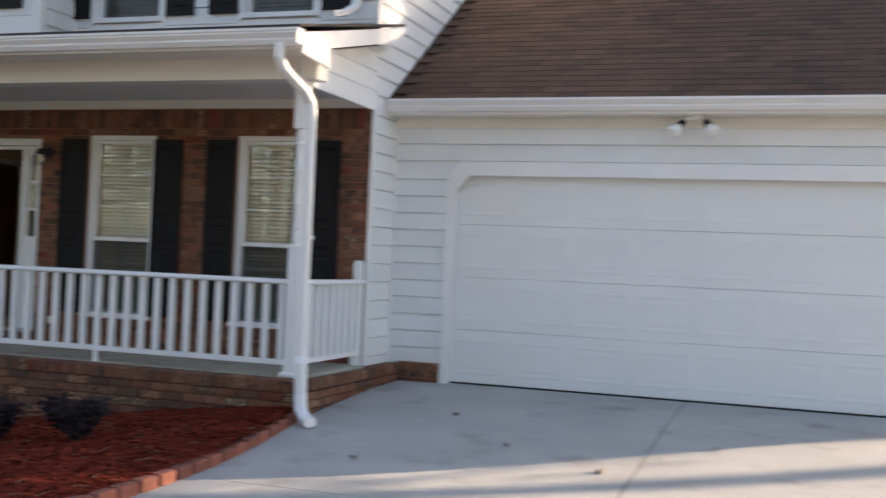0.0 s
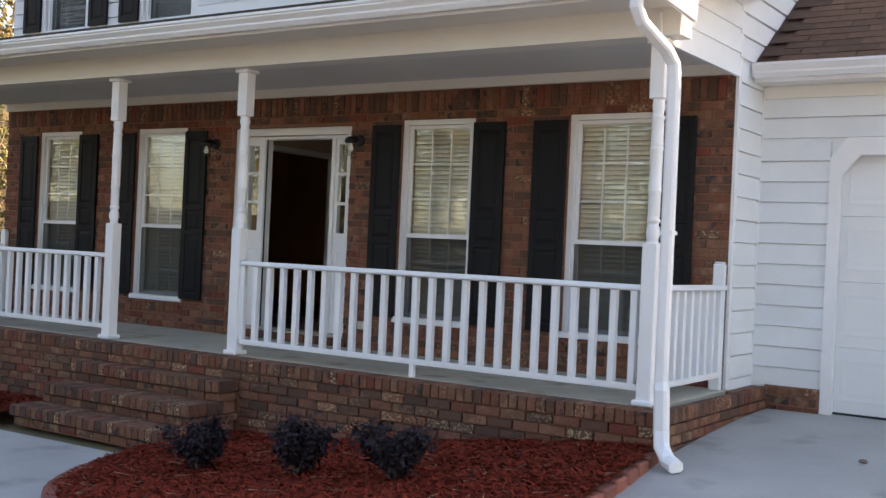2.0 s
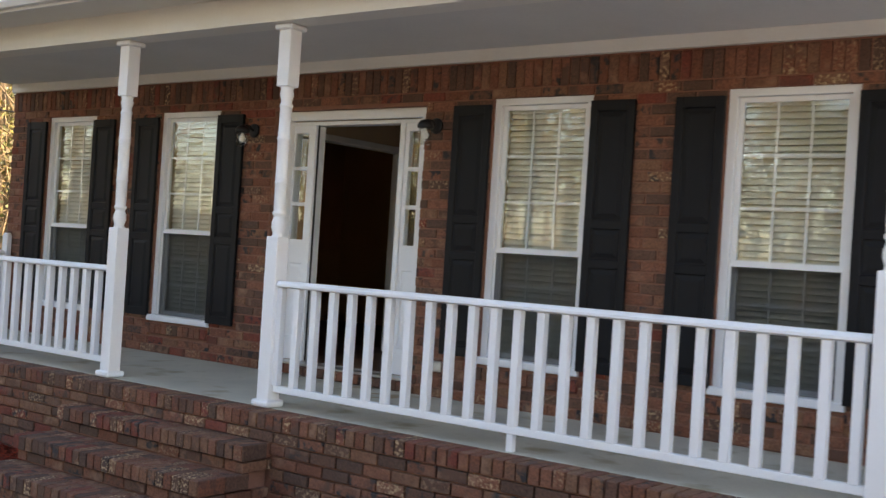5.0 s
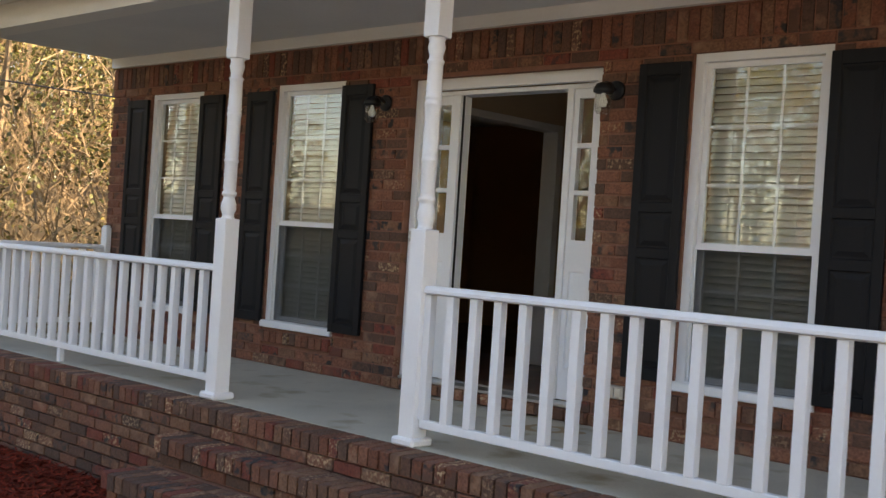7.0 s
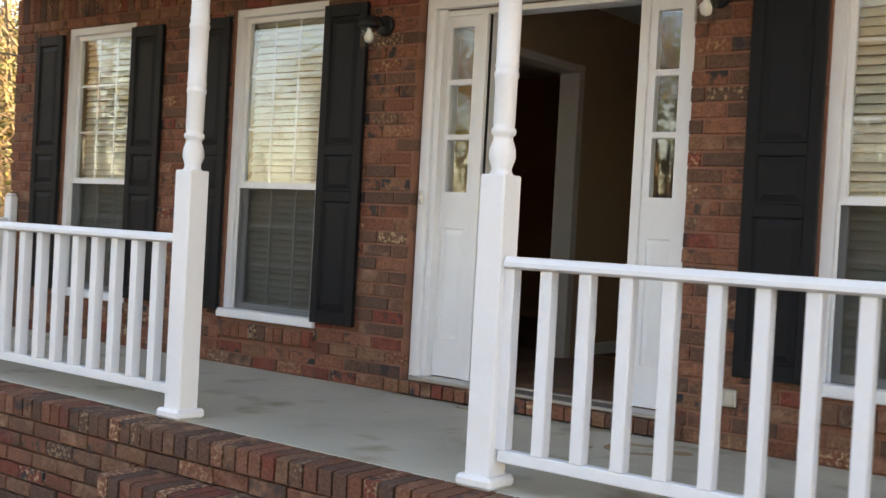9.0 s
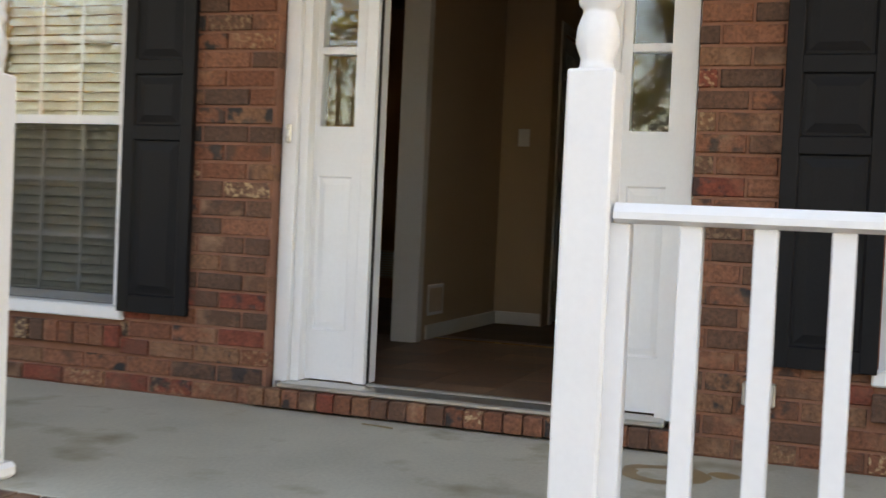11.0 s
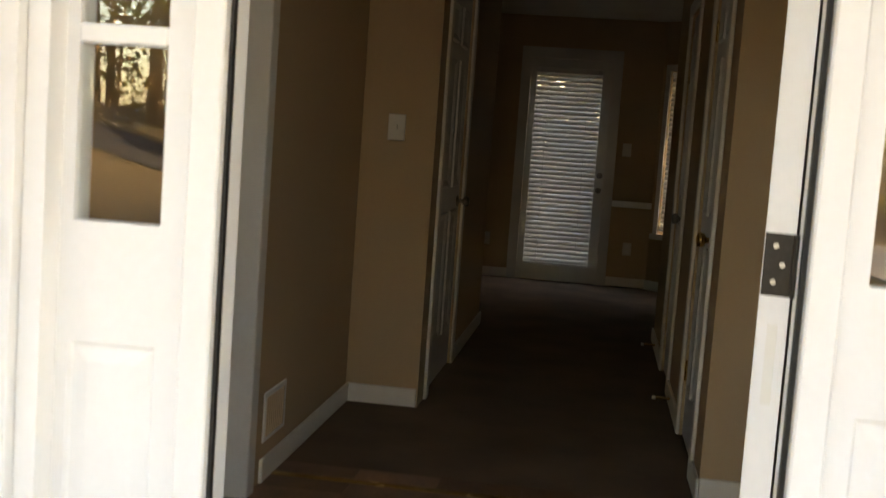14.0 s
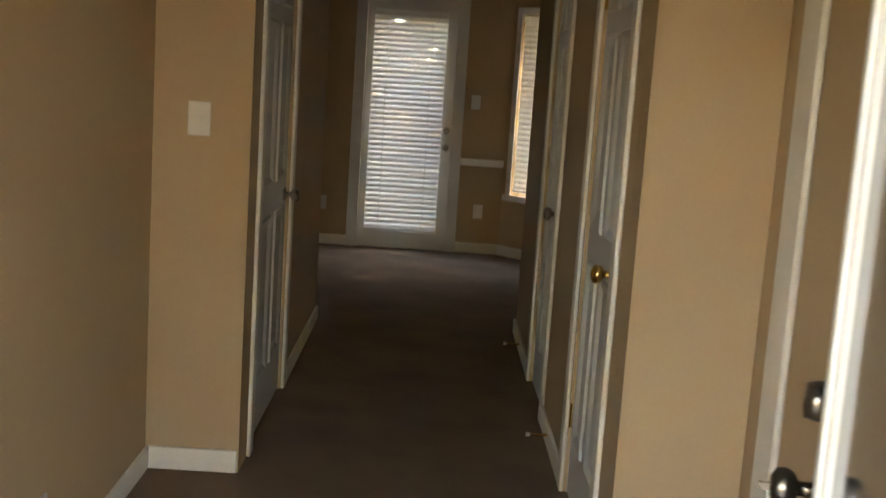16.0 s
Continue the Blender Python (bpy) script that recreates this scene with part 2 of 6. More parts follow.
M_INCEIL = paint("interior_ceiling_paint", (0.78, 0.75, 0.68), (0.72, 0.69, 0.62), 0.8, 2, 120, 0.15)
M_CARPET = paint("brown_carpet", (0.28, 0.20, 0.138), (0.185, 0.13, 0.09), 1.0, 3, 300, 0.9, spec=0.1)
M_FOYER = paint("foyer_vinyl", (0.26, 0.15, 0.09), (0.14, 0.08, 0.05), 0.5, 5, 60, 0.06)
M_TILE = paint("mottled_brown_vinyl", (0.37, 0.205, 0.12), (0.17, 0.092, 0.056), 0.42, 6, 60, 0.06, rand="object", amount=0.25)
M_INDOOR = paint("interior_door_paint", (0.66, 0.67, 0.66), (0.60, 0.61, 0.60), 0.4, 3, 60, 0.03)
M_PLATE = paint("white_plastic_plate", (0.80, 0.79, 0.75), (0.76, 0.75, 0.71), 0.35, 5, 60, 0.02)
M_SOIL = paint("leaf_litter_ground", (0.22, 0.16, 0.085), (0.12, 0.10, 0.045), 0.95, 0.6, 12, 0.6)
M_BARK = paint("bark", (0.20, 0.15, 0.11), (0.11, 0.08, 0.06), 0.95, 6, 60, 0.6, stretch=(1, 1, 0.2))
M_TWIG = paint("dry_twig", (0.30, 0.225, 0.125), (0.18, 0.13, 0.07), 0.9, 3, 40, 0.3, rand="island", amount=0.35)
M_LEAF_G = paint("olive_leaf", (0.13, 0.135, 0.028), (0.075, 0.085, 0.020), 0.6, 3, 30, 0.0, rand="island", amount=0.5)
M_ASPHALT = paint("asphalt", (0.06, 0.06, 0.058), (0.04, 0.04, 0.04), 0.9, 3, 90, 0.3)
M_CARW = paint("white_car_paint", (0.80, 0.80, 0.79), (0.76, 0.76, 0.75), 0.25, 2, 30, 0.0)
M_CARG = paint("dark_car_glass", (0.02, 0.022, 0.025), (0.015, 0.016, 0.018), 0.08, 2, 20, 0.0)
M_LEAF_Y = paint("yellow_leaf", (0.30, 0.24, 0.045), (0.19, 0.15, 0.03), 0.6, 3, 30, 0.0, rand="island", amount=0.4)
M_LEAF_B = paint("brown_leaf", (0.23, 0.16, 0.065), (0.14, 0.095, 0.04), 0.7, 3, 30, 0.0, rand="island", amount=0.4)
M_SHRUB = paint("dark_purple_leaf", (0.026, 0.017, 0.024), (0.012, 0.010, 0.014), 0.6, 8, 60, 0.0, spec=0.22, rand="island", amount=0.5)
M_WIRE = paint("wire", (0.05, 0.05, 0.05), (0.03, 0.03, 0.03), 0.6, 5, 40, 0)
M_CLEAR = glass_material("lamp_glass", (0.94, 0.94, 0.92), 0.04)
M_BULB = paint("frosted_bulb", (0.85, 0.85, 0.82), (0.8, 0.8, 0.78), 0.3, 5, 50, 0)


# ---- helpers of this scene ----
def box(bm, x0, x1, y0, y1, z0, z1):
    v = [bm.verts.new((x, y, z)) for x in (x0, x1) for y in (y0, y1) for z in (z0, z1)]
    for a, b, c, d in ((0, 1, 3, 2), (4, 6, 7, 5), (0, 4, 5, 1), (2, 3, 7, 6), (0, 2, 6, 4), (1, 5, 7, 3)):
        bm.faces.new((v[a], v[b], v[c], v[d]))
    return v


def soft_box(x0, x1, y0, y1, z0, z1, r=0.004):
    bm = bmesh.new()
    box(bm, x0, x1, y0, y1, z0, z1)
    bmesh.ops.bevel(bm, geom=bm.edges[:], offset=r, segments=1, affect='EDGES')
    return bm


def boxes(*items):
    bm = bmesh.new()
    for i in items:
        box(bm, *i)
    return bm


def mesh_of(name, bm, mat, smooth=False):
    me = bpy.data.meshes.new(name)
    bmesh.ops.recalc_face_normals(bm, faces=bm.faces[:])
    bm.to_mesh(me)
    bm.free()
    me.materials.append(mat)
    if smooth:
        for p in me.polygons:
            p.use_smooth = True
    return me


def part(name, bm, mat, parent=None, label="", smooth=False):
    ob = new(name, bm if isinstance(bm, bpy.types.Mesh) else mesh_of(name, bm, mat, smooth))
    if parent:
        ob.parent = parent
    if label:
        ob["label"] = label
    return ob


def thing(name, label, category, at=(0, 0, 0), group="", kind=""):
    ob = new(name)
    ob.empty_display_size = 0.1
    ob.location = at
    return tagged(ob, label, category, group, kind)


def lathe(profile, segs=20, axis='Z'):
    """A turned shape from (radius, height) steps."""
    bm = bmesh.new()
    rings = []
    for r, h in profile:
        ring = []
        for i in range(segs):
            a = 2 * math.pi * i / segs
            p = (r * math.cos(a), r * math.sin(a), h)
            if axis == 'X':
                p = (h, p[0], p[1])
            elif axis == 'Y':
                p = (p[0], h, p[1])
            ring.append(bm.verts.new(p))
        rings.append(ring)
    for a, b in zip(rings, rings[1:]):
        for i in range(segs):
            bm.faces.new((a[i], a[(i + 1) % segs], b[(i + 1) % segs], b[i]))
    bm.faces.new(rings[0])
    bm.faces.new(rings[-1])
    return bm


def tube(points, radius, sides=8, square=None, mat=None, name="tube", parent=None):
    """A pipe along points; square: (half width, half depth) for a rectangular one."""
    bm = bmesh.new()
    pts = [Vector(p) for p in points]
    rings = []
    for i, p in enumerate(pts):
        d = (pts[min(i + 1, len(pts) - 1)] - pts[max(i - 1, 0)]).normalized()
        side = Vector((1, 0, 0)) if abs(d.x) < 0.9 else Vector((0, 1, 0))
        u = (side - d * side.dot(d)).normalized()
        w = d.cross(u)
        r = radius[i] if isinstance(radius, (list, tuple)) else radius
        if square:
            a, b = square
            off = [(a, b * 0.6), (a * 0.6, b), (-a * 0.6, b), (-a, b * 0.6), (-a, -b * 0.6), (-a * 0.6, -b), (a * 0.6, -b), (a, -b * 0.6)]
        else:
            off = [(r * math.cos(2 * math.pi * k / sides), r * math.sin(2 * math.pi * k / sides)) for k in range(sides)]
        rings.append([bm.verts.new(p + u * x + w * y) for x, y in off])
    for a, b in zip(rings, rings[1:]):
        for i in range(len(a)):
            bm.faces.new((a[i], a[(i + 1) % len(a)], b[(i + 1) % len(a)], b[i]))
    bm.faces.new(rings[0])
    bm.faces.new(rings[-1])
    return bm


def ss(t):
    t = max(0.0, min(1.0, t))
    return t * t * (3 - 2 * t)


def ground_z(x, y):
    """The lie of the land: the drive falls from the garage, the walk to the steps lies lower."""
    d = -0.18 - 0.24 * ss((0.6 - y) / 4.2)
    far = ss((abs(x) - 12) / 20) * 0.0
    z = -0.70 + ss((x - 1.2) / 3.9) * (0.70 + d)
    if x < -6:
        z += -0.25 * ss((-6 - x) / 4) + 3.2 * ss((-12 - x) / 16)
    return z + far


# ---- the setting: ground, drive, walk, bed ----
XL, XR = -4.76, 4.78          # ends of the brick front
DX0, DX1 = -0.765, 0.862        # brick opening of the entrance
WINS = [(-4.095, -3.295), (-2.285, -1.47), (1.497, 2.326), (3.302, 4.13)]
WZ0, WZ1 = 0.30, 2.25
CZ = 2.53                     # porch ceiling
PF = -1.70                    # brick front of the porch
FZ = 0.07                     # indoor floor
GY = 0.628                    # garage front
GX1 = 10.75                   # garage end


def sheet(name, x0, x1, y0, y1, nx, ny, mat, lift=0.0, label="", category="", inside=None):
    bm = bmesh.new()
    vs = {}
    for i in range(nx + 1):
        for j in range(ny + 1):
            x, y = x0 + (x1 - x0) * i / nx, y0 + (y1 - y0) * j / ny
            vs[i, j] = bm.verts.new((x, y, ground_z(x, y) + lift))
    for i in range(nx):
        for j in range(ny):
            if inside and not inside(x0 + (x1 - x0) * (i + 0.5) / nx, y0 + (y1 - y0) * (j + 0.5) / ny):
                continue
            bm.faces.new((vs[i, j], vs[i + 1, j], vs[i + 1, j + 1], vs[i, j + 1]))
    bmesh.ops.delete(bm, geom=[v for v in bm.verts if not v.link_faces], context='VERTS')
    me = mesh_of(name, bm, mat, True)
    return tagged(new(name, me), label, category, kind="structure")


def ground():
    bm = bmesh.new()
    cuts = [-900, -300, -120, -60, -40] + list(np.arange(-32, 33, 1.6)) + [40, 60, 120, 300, 900]
    vs = [[bm.verts.new((x, y, ground_z(x, y) - 0.05)) for y in cuts] for x in cuts]
    for i in range(len(cuts) - 1):
        for j in range(len(cuts) - 1):
            bm.faces.new((vs[i][j], vs[i + 1][j], vs[i + 1][j + 1], vs[i][j + 1]))
    tagged(new("ground", mesh_of("ground", bm, M_SOIL, True)), "brown autumn ground with leaf litter and grass", "ground", kind="structure")


ground()

BED = [(4.93, -1.72), (5.01, -2.4), (5.12, -3.4), (5.19, -4.4), (5.16, -4.95), (4.75, -5.22), (4.0, -5.05), (3.2, -4.78), (2.35, -4.45), (1.75, -4.0), (1.38, -3.45), (1.22, -3.0), (1.16, -2.72)]


def smooth_line(pts, step):
    """Catmull-Rom through pts, at even steps."""
    ext = [pts[0]] + list(pts) + [pts[-1]]
    fine = []
    for a, b, c, d in zip(ext, ext[1:], ext[2:], ext[3:]):
        for k in range(24):
            t = k / 24
            fine.append(Vector([0.5 * (2 * b[i] + (c[i] - a[i]) * t + (2 * a[i] - 5 * b[i] + 4 * c[i] - d[i]) * t * t + (3 * b[i] - a[i] - 3 * c[i] + d[i]) * t ** 3) for i in range(2)]))
    fine.append(Vector(pts[-1]))
    out, run = [fine[0]], 0.0
    for p, q in zip(fine, fine[1:]):
        run += (q - p).length
        if run >= step:
            out.append(q)
            run = 0.0
    return out


BEDLINE = smooth_line(BED, 0.2)
BEDPOLY = [(p.x, p.y) for p in BEDLINE] + [(1.16, -1.68), (4.9, -1.68)]


def in_bed(x, y):
    c = False
    for (ax, ay), (bx, by) in zip(BEDPOLY, BEDPOLY[1:] + BEDPOLY[:1]):
        if (ay > y) != (by > y) and x < (bx - ax) * (y - ay) / (by - ay) + ax:
            c = not c
    return c


def concrete():
    drive = thing("driveway", "pale grey concrete driveway slabs with joints", "driveway", kind="structure")
    xs = [4.95, 7.83, 10.9, 13.0]
    ys = [GY + 0.05, -3.72, -6.7, -10.2, -14.0, -19.0, -26.0]
    for i in range(3):
        for j in range(6):
            bm = bmesh.new()
            x0, x1, y0, y1 = xs[i] + 0.006, xs[i + 1] - 0.006, ys[j + 1] + 0.006, ys[j] - 0.006
            n = 12
            g = [[bm.verts.new((x0 + (x1 - x0) * a / n, y0 + (y1 - y0) * b / n, ground_z(x0 + (x1 - x0) * a / n, y0 + (y1 - y0) * b / n))) for b in range(n + 1)] for a in range(n + 1)]
            for a in range(n):
                for b in range(n):
                    bm.faces.new((g[a][b], g[a + 1][b], g[a + 1][b + 1], g[a][b + 1]))
            r = bmesh.ops.extrude_face_region(bm, geom=bm.faces[:])
            bmesh.ops.translate(bm, vec=(0, 0, -0.08), verts=[v for v in r["geom"] if isinstance(v, bmesh.types.BMVert)])
            part("slab", bm, M_CONC, drive)
    walk_way = thing("walkway", "pale concrete walk curving from the drive to the steps", "walkway", kind="structure")
    path = smooth_line([(6.5, -6.3), (4.6, -5.75), (2.9, -5.35), (1.3, -4.75), (0.3, -3.9), (0.14, -2.52)], 0.3)
    n = len(path)
    joints = [0, n // 3, 2 * n // 3, n - 1]
    for s, e in zip(joints, joints[1:]):
        bm = bmesh.new()
        rows = []
        for i in range(s, e + 1):
            p = path[i]
            d = (path[min(i + 1, n - 1)] - path[max(i - 1, 0)]).normalized()
            w = Vector((-d.y, d.x))
            rows.append([bm.verts.new((p.x + w.x * o, p.y + w.y * o, ground_z(p.x, p.y) - 0.004)) for o in (-1.0, -0.5, 0, 0.5, 1.0)])
        for a, b in zip(rows, rows[1:]):
            for k in range(4):
                bm.faces.new((a[k], a[k + 1], b[k + 1], b[k]))
        r = bmesh.ops.extrude_face_region(bm, geom=bm.faces[:])
        bmesh.ops.translate(bm, vec=(0, 0, -0.08), verts=[v for v in r["geom"] if isinstance(v, bmesh.types.BMVert)])
        part("slab", bm, M_CONC, walk_way)


concrete()


def mulch_z(x, y):
    return ground_z(x, y) + 0.05 + 0.04 * ss((y + 4.6) / 2) + 0.02 * noise.noise((x * 2, y * 2, 0))


def mulch_bed():
    bm = bmesh.new()
    n, m = 80, 64
    vs = {}
    for i in range(n + 1):
        for j in range(m + 1):
            x, y = 1.1 + 4.2 * i / n, -5.3 + 3.64 * j / m
            vs[i, j] = bm.verts.new((x, y, mulch_z(x, y)))
    for i in range(n):
        for j in range(m):
            x, y = 1.1 + 4.2 * (i + 0.5) / n, -5.3 + 3.64 * (j + 0.5) / m
            if in_bed(x, y):
                bm.faces.new((vs[i, j], vs[i + 1, j], vs[i + 1, j + 1], vs[i, j + 1]))
    bmesh.ops.delete(bm, geom=[v for v in bm.verts if not v.link_faces], context='VERTS')
    tagged(new("mulch_bed", mesh_of("mulch_bed", bm, M_MULCHG, True)), "planting bed of dark red mulch", "flower bed", kind="structure")
    rng = random.Random(5)
    verts, faces = [], []
    while len(verts) < 4 * 30000:
        x, y = rng.uniform(1.1, 5.3), rng.uniform(-5.3, -1.66)
        if not in_bed(x, y):
            continue
        ln, w = rng.uniform(0.010, 0.038), rng.uniform(0.0025, 0.007)
        a, tilt = rng.uniform(0, math.pi), rng.uniform(-0.5, 0.5)
        c = Vector((x, y, mulch_z(x, y) + rng.uniform(0.002, 0.016)))
        u = Vector((math.cos(a), math.sin(a), tilt)) * ln
        v = Vector((-math.sin(a), math.cos(a), rng.uniform(-0.5, 0.5))) * w
        k = len(verts)
        verts += [c - u - v, c + u - v, c + u + v, c - u + v]
        faces.append((k, k + 1, k + 2, k + 3))
    me = bpy.data.meshes.new("mulch_chips")
    me.from_pydata(verts, [], faces)
    me.materials.append(M_CHIP)
    tagged(new("mulch_chips", me), "shredded red-dyed bark mulch chips", "mulch", kind="stuff")
    bm = bmesh.new()
    grid = [[bm.verts.new((-4.7 + 0.13 * i, -2.9 + 0.12 * j, mulch_z(-4.7 + 0.13 * i, -2.9 + 0.12 * j))) for j in range(10)] for i in range(30)]
    for i in range(29):
        for j in range(9):
            bm.faces.new((grid[i][j], grid[i + 1][j], grid[i + 1][j + 1], grid[i][j + 1]))
    tagged(new("mulch_bed", mesh_of("mulch_bed_side", bm, M_MULCHG, True)), "narrow bed of dark red mulch beside the steps", "flower bed", kind="structure")
    verts, faces = [], []
    for _ in range(7000):
        x, y = rng.uniform(-4.7, -0.94), rng.uniform(-2.9, -1.82)
        ln, w = rng.uniform(0.010, 0.038), rng.uniform(0.0025, 0.007)
        a = rng.uniform(0, math.pi)
        c = Vector((x, y, mulch_z(x, y) + rng.uniform(0.002, 0.016)))
        u = Vector((math.cos(a), math.sin(a), rng.uniform(-0.5, 0.5))) * ln
        v = Vector((-math.sin(a), math.cos(a), rng.uniform(-0.5, 0.5))) * w
        k = len(verts)
        verts += [c - u - v, c + u - v, c + u + v, c - u + v]
        faces.append((k, k + 1, k + 2, k + 3))
    me = bpy.data.meshes.new("side_mulch_chips")
    me.from_pydata(verts, [], faces)
    me.materials.append(M_CHIP)
    tagged(new("mulch_chips", me), "shredded red-dyed bark mulch beside the steps", "mulch", kind="stuff")
    verts, faces = [], []
    while len(verts) < 4 * 220:
        x, y = rng.uniform(1.1, 5.3), rng.uniform(-5.3, -1.66)
        if not in_bed(x, y):
            continue
        a, ln = rng.uniform(0, math.pi), rng.uniform(0.02, 0.07)
        c = Vector((x, y, mulch_z(x, y) + 0.02))
        u = Vector((math.cos(a), math.sin(a), rng.uniform(-0.15, 0.15))) * ln
        v = Vector((-math.sin(a), math.cos(a), 0.3)) * rng.uniform(0.0015, 0.004)
        k = len(verts)
        verts += [c - u - v, c + u - v * 0.4, c + u + v * 0.4, c - u + v]
        faces.append((k, k + 1, k + 2, k + 3))
    me = bpy.data.meshes.new("straw")
    me.from_pydata(verts, [], faces)
    me.materials.append(M_TWIG)
    tagged(new("straw", me), "pale dry straws scattered on the mulch", "straw", kind="stuff")


mulch_bed()


def brick_mesh(name, mat, r=0.006):
    """A unit brick, x along its length, its face towards -y, edges worn."""
    bm = bmesh.new()
    rings = []
    for y, i in ((0.5, 0.0), (-0.40, 0.0), (-0.5, 1.0)):
        rings.append([bm.verts.new((sx * (0.5 - 0.018 * i), y, sz * (0.5 - 0.055 * i))) for sx, sz in ((-1, -1), (1, -1), (1, 1), (-1, 1))])
    for a, b in zip(rings, rings[1:]):
        for k in range(4):
            bm.faces.new((a[k], a[(k + 1) % 4], b[(k + 1) % 4], b[k]))
    bm.faces.new(rings[-1])
    bm.faces.new(rings[0])
    return mesh_of(name, bm, mat)


UNIT = brick_mesh("brick", M_BRICK)
UNIT_D = brick_mesh("mossy_shaded_brick", M_BRICK_D)
PITCH, COURSE = 0.215, 0.0757
rng_brick = random.Random(11)


def lay(parent, cells, near, depth=0.06, yaw=0.0, origin=(0, 0, 0), name="brick", mossy_shaded=False):
    """Lay bricks (u, z, length, height, out) on an upright face; near(u, z) picks those that are parts, the rest is joined."""
    m = pose(*origin, 0, 0, yaw)
    verts, faces = [], []
    base = [v.co.copy() for v in UNIT.vertices]
    polys = [tuple(p.vertices) for p in UNIT.polygons]
    for u, z, ln, h, out in cells:
        jit = rng_brick.uniform(-0.002, 0.002)
        mm = m @ Matrix.Translation((u, depth / 2 - out + jit, z)) @ pose(0, 0, 0, 0, rng_brick.uniform(-0.3, 0.3), 0) @ Matrix.Diagonal((ln, depth, h, 1))
        if near(u, z):
            ob = new(name, UNIT_D if mossy_shaded else UNIT)
            ob.parent = parent
            ob.matrix_basis = mm
        else:
            k = len(verts)
            verts += [mm @ c for c in base]
            faces += [tuple(i + k for i in p) for p in polys]
    if verts:
        me = bpy.data.meshes.new("far_bricks")
        me.from_pydata(verts, [], faces)
        me.materials.append(M_BRICK_DI if mossy_shaded else M_BRICK_I)
        ob = new("far_bricks", me)
        ob.parent = parent
        tagged(ob, "", "", "", "stuff")


def courses(u0, u1, z0, z1, holes=(), out=0.006, phase=0):
    """Running bond between u0 and u1, cut round holes (u0, u1, z0, z1)."""
    cells = []
    n = round((z1 - z0) / COURSE)
    h = (z1 - z0) / n
    for k in range(n):
        zc = z0 + (k + 0.5) * h
        spans = [(u0, u1)]
        for a, b, c, d in holes:
            if c - 0.02 < zc < d + 0.02:
                spans = [s for p, q in spans for s in ((p, min(q, a)), (max(p, b), q)) if s[1] - s[0] > 0.02]
        for p, q in spans:
            e = math.floor((p - u0) / PITCH) * PITCH + u0 - (PITCH / 2 if (k + phase) % 2 else 0)
            while e < q:
                a, b = max(e, p), min(e + PITCH, q)
                if b - a > 0.03:
                    lo = a + (rng_brick.uniform(-0.002, 0.006) if a == p else 0.0)
                    hi = b - (rng_brick.uniform(-0.002, 0.006) if b == q else 0.0)
                    cells.append(((lo + hi) / 2, zc, hi - lo - 0.0105, h - 0.0105 + rng_brick.uniform(-0.002, 0.001), out + rng_brick.uniform(0, 0.004)))
                e += PITCH
    return cells


def row_of(u0, u1, z, height, out, width=0.0757):
    n = max(1, round((u1 - u0) / width))
    w = (u1 - u0) / n
    return [(u0 + (k + 0.5) * w, z, w - 0.010, height, out + rng_brick.uniform(0, 0.004)) for k in range(n)]


# ---- front wall of brick ----
def wall_boxes(x0, x1, z0, z1, holes, y0, y1):
    """Boxes that fill a wall round its holes."""
    xs = sorted({x0, x1, *[v for h in holes for v in h[:2]]})
    bm = bmesh.new()
    for a, b in zip(xs, xs[1:]):
        cuts = sorted((h[2], h[3]) for h in holes if h[0] <= (a + b) / 2 <= h[1])
        z = z0
        for c, d in cuts + [(z1, z1)]:
            if c > z:
                box(bm, a, b, y0, y1, z, c)
            z = max(z, d)
    return bm


HOLES = [(a + 0.0005, b - 0.0005, WZ0 + 0.03, WZ1 - 0.0005) for a, b in WINS] + [(DX0 - 0.008, DX1 + 0.008, -0.2, 2.213)]
BRICKHOLES = [(a, b, WZ0 - 0.13, WZ1) for a, b in WINS] + [(DX0, DX1, -0.2, 2.205)]
wall_front = tagged(part("wall_front", wall_boxes(XL + 0.012, XR - 0.012, -0.9, 2.62, HOLES, 0.001, 0.12), M_MORTAR), "red and brown brick front wall with reddish mortar", "wall", kind="structure")
wall_in = tagged(part("wall_front_inner", wall_boxes(XL + 0.05, XR - 0.05, -0.9, 2.62, HOLES, 0.124, 0.235), M_TAN), "tan painted inner face of the front wall", "wall", kind="structure")
SOLD = 2.517 - 0.205


def brick_front():
    cells = courses(XL, XR, 0.0, SOLD, BRICKHOLES)
    cells += row_of(XL, XR, SOLD + 0.1, 0.19, 0.008)
    for a, b in WINS:
        cells += row_of(a - 0.02, b + 0.02, WZ0 - 0.075, 0.09, 0.035)
    cells += row_of(DX0 - 0.06, DX1 + 0.06, 0.045, 0.07, 0.05)
    part("mortar_bed", boxes((DX0 - 0.055, DX1 + 0.055, -0.038, 0.0, 0.014, 0.074)), M_MORTAR, wall_front)
    for a, b in WINS:
        part("mortar_bed", boxes((a - 0.015, b + 0.015, -0.026, 0.0, WZ0 - 0.115, WZ0 - 0.034)), M_MORTAR, wall_front)
    lay(wall_front, cells, lambda u, z: -1.28 < u < 1.30)


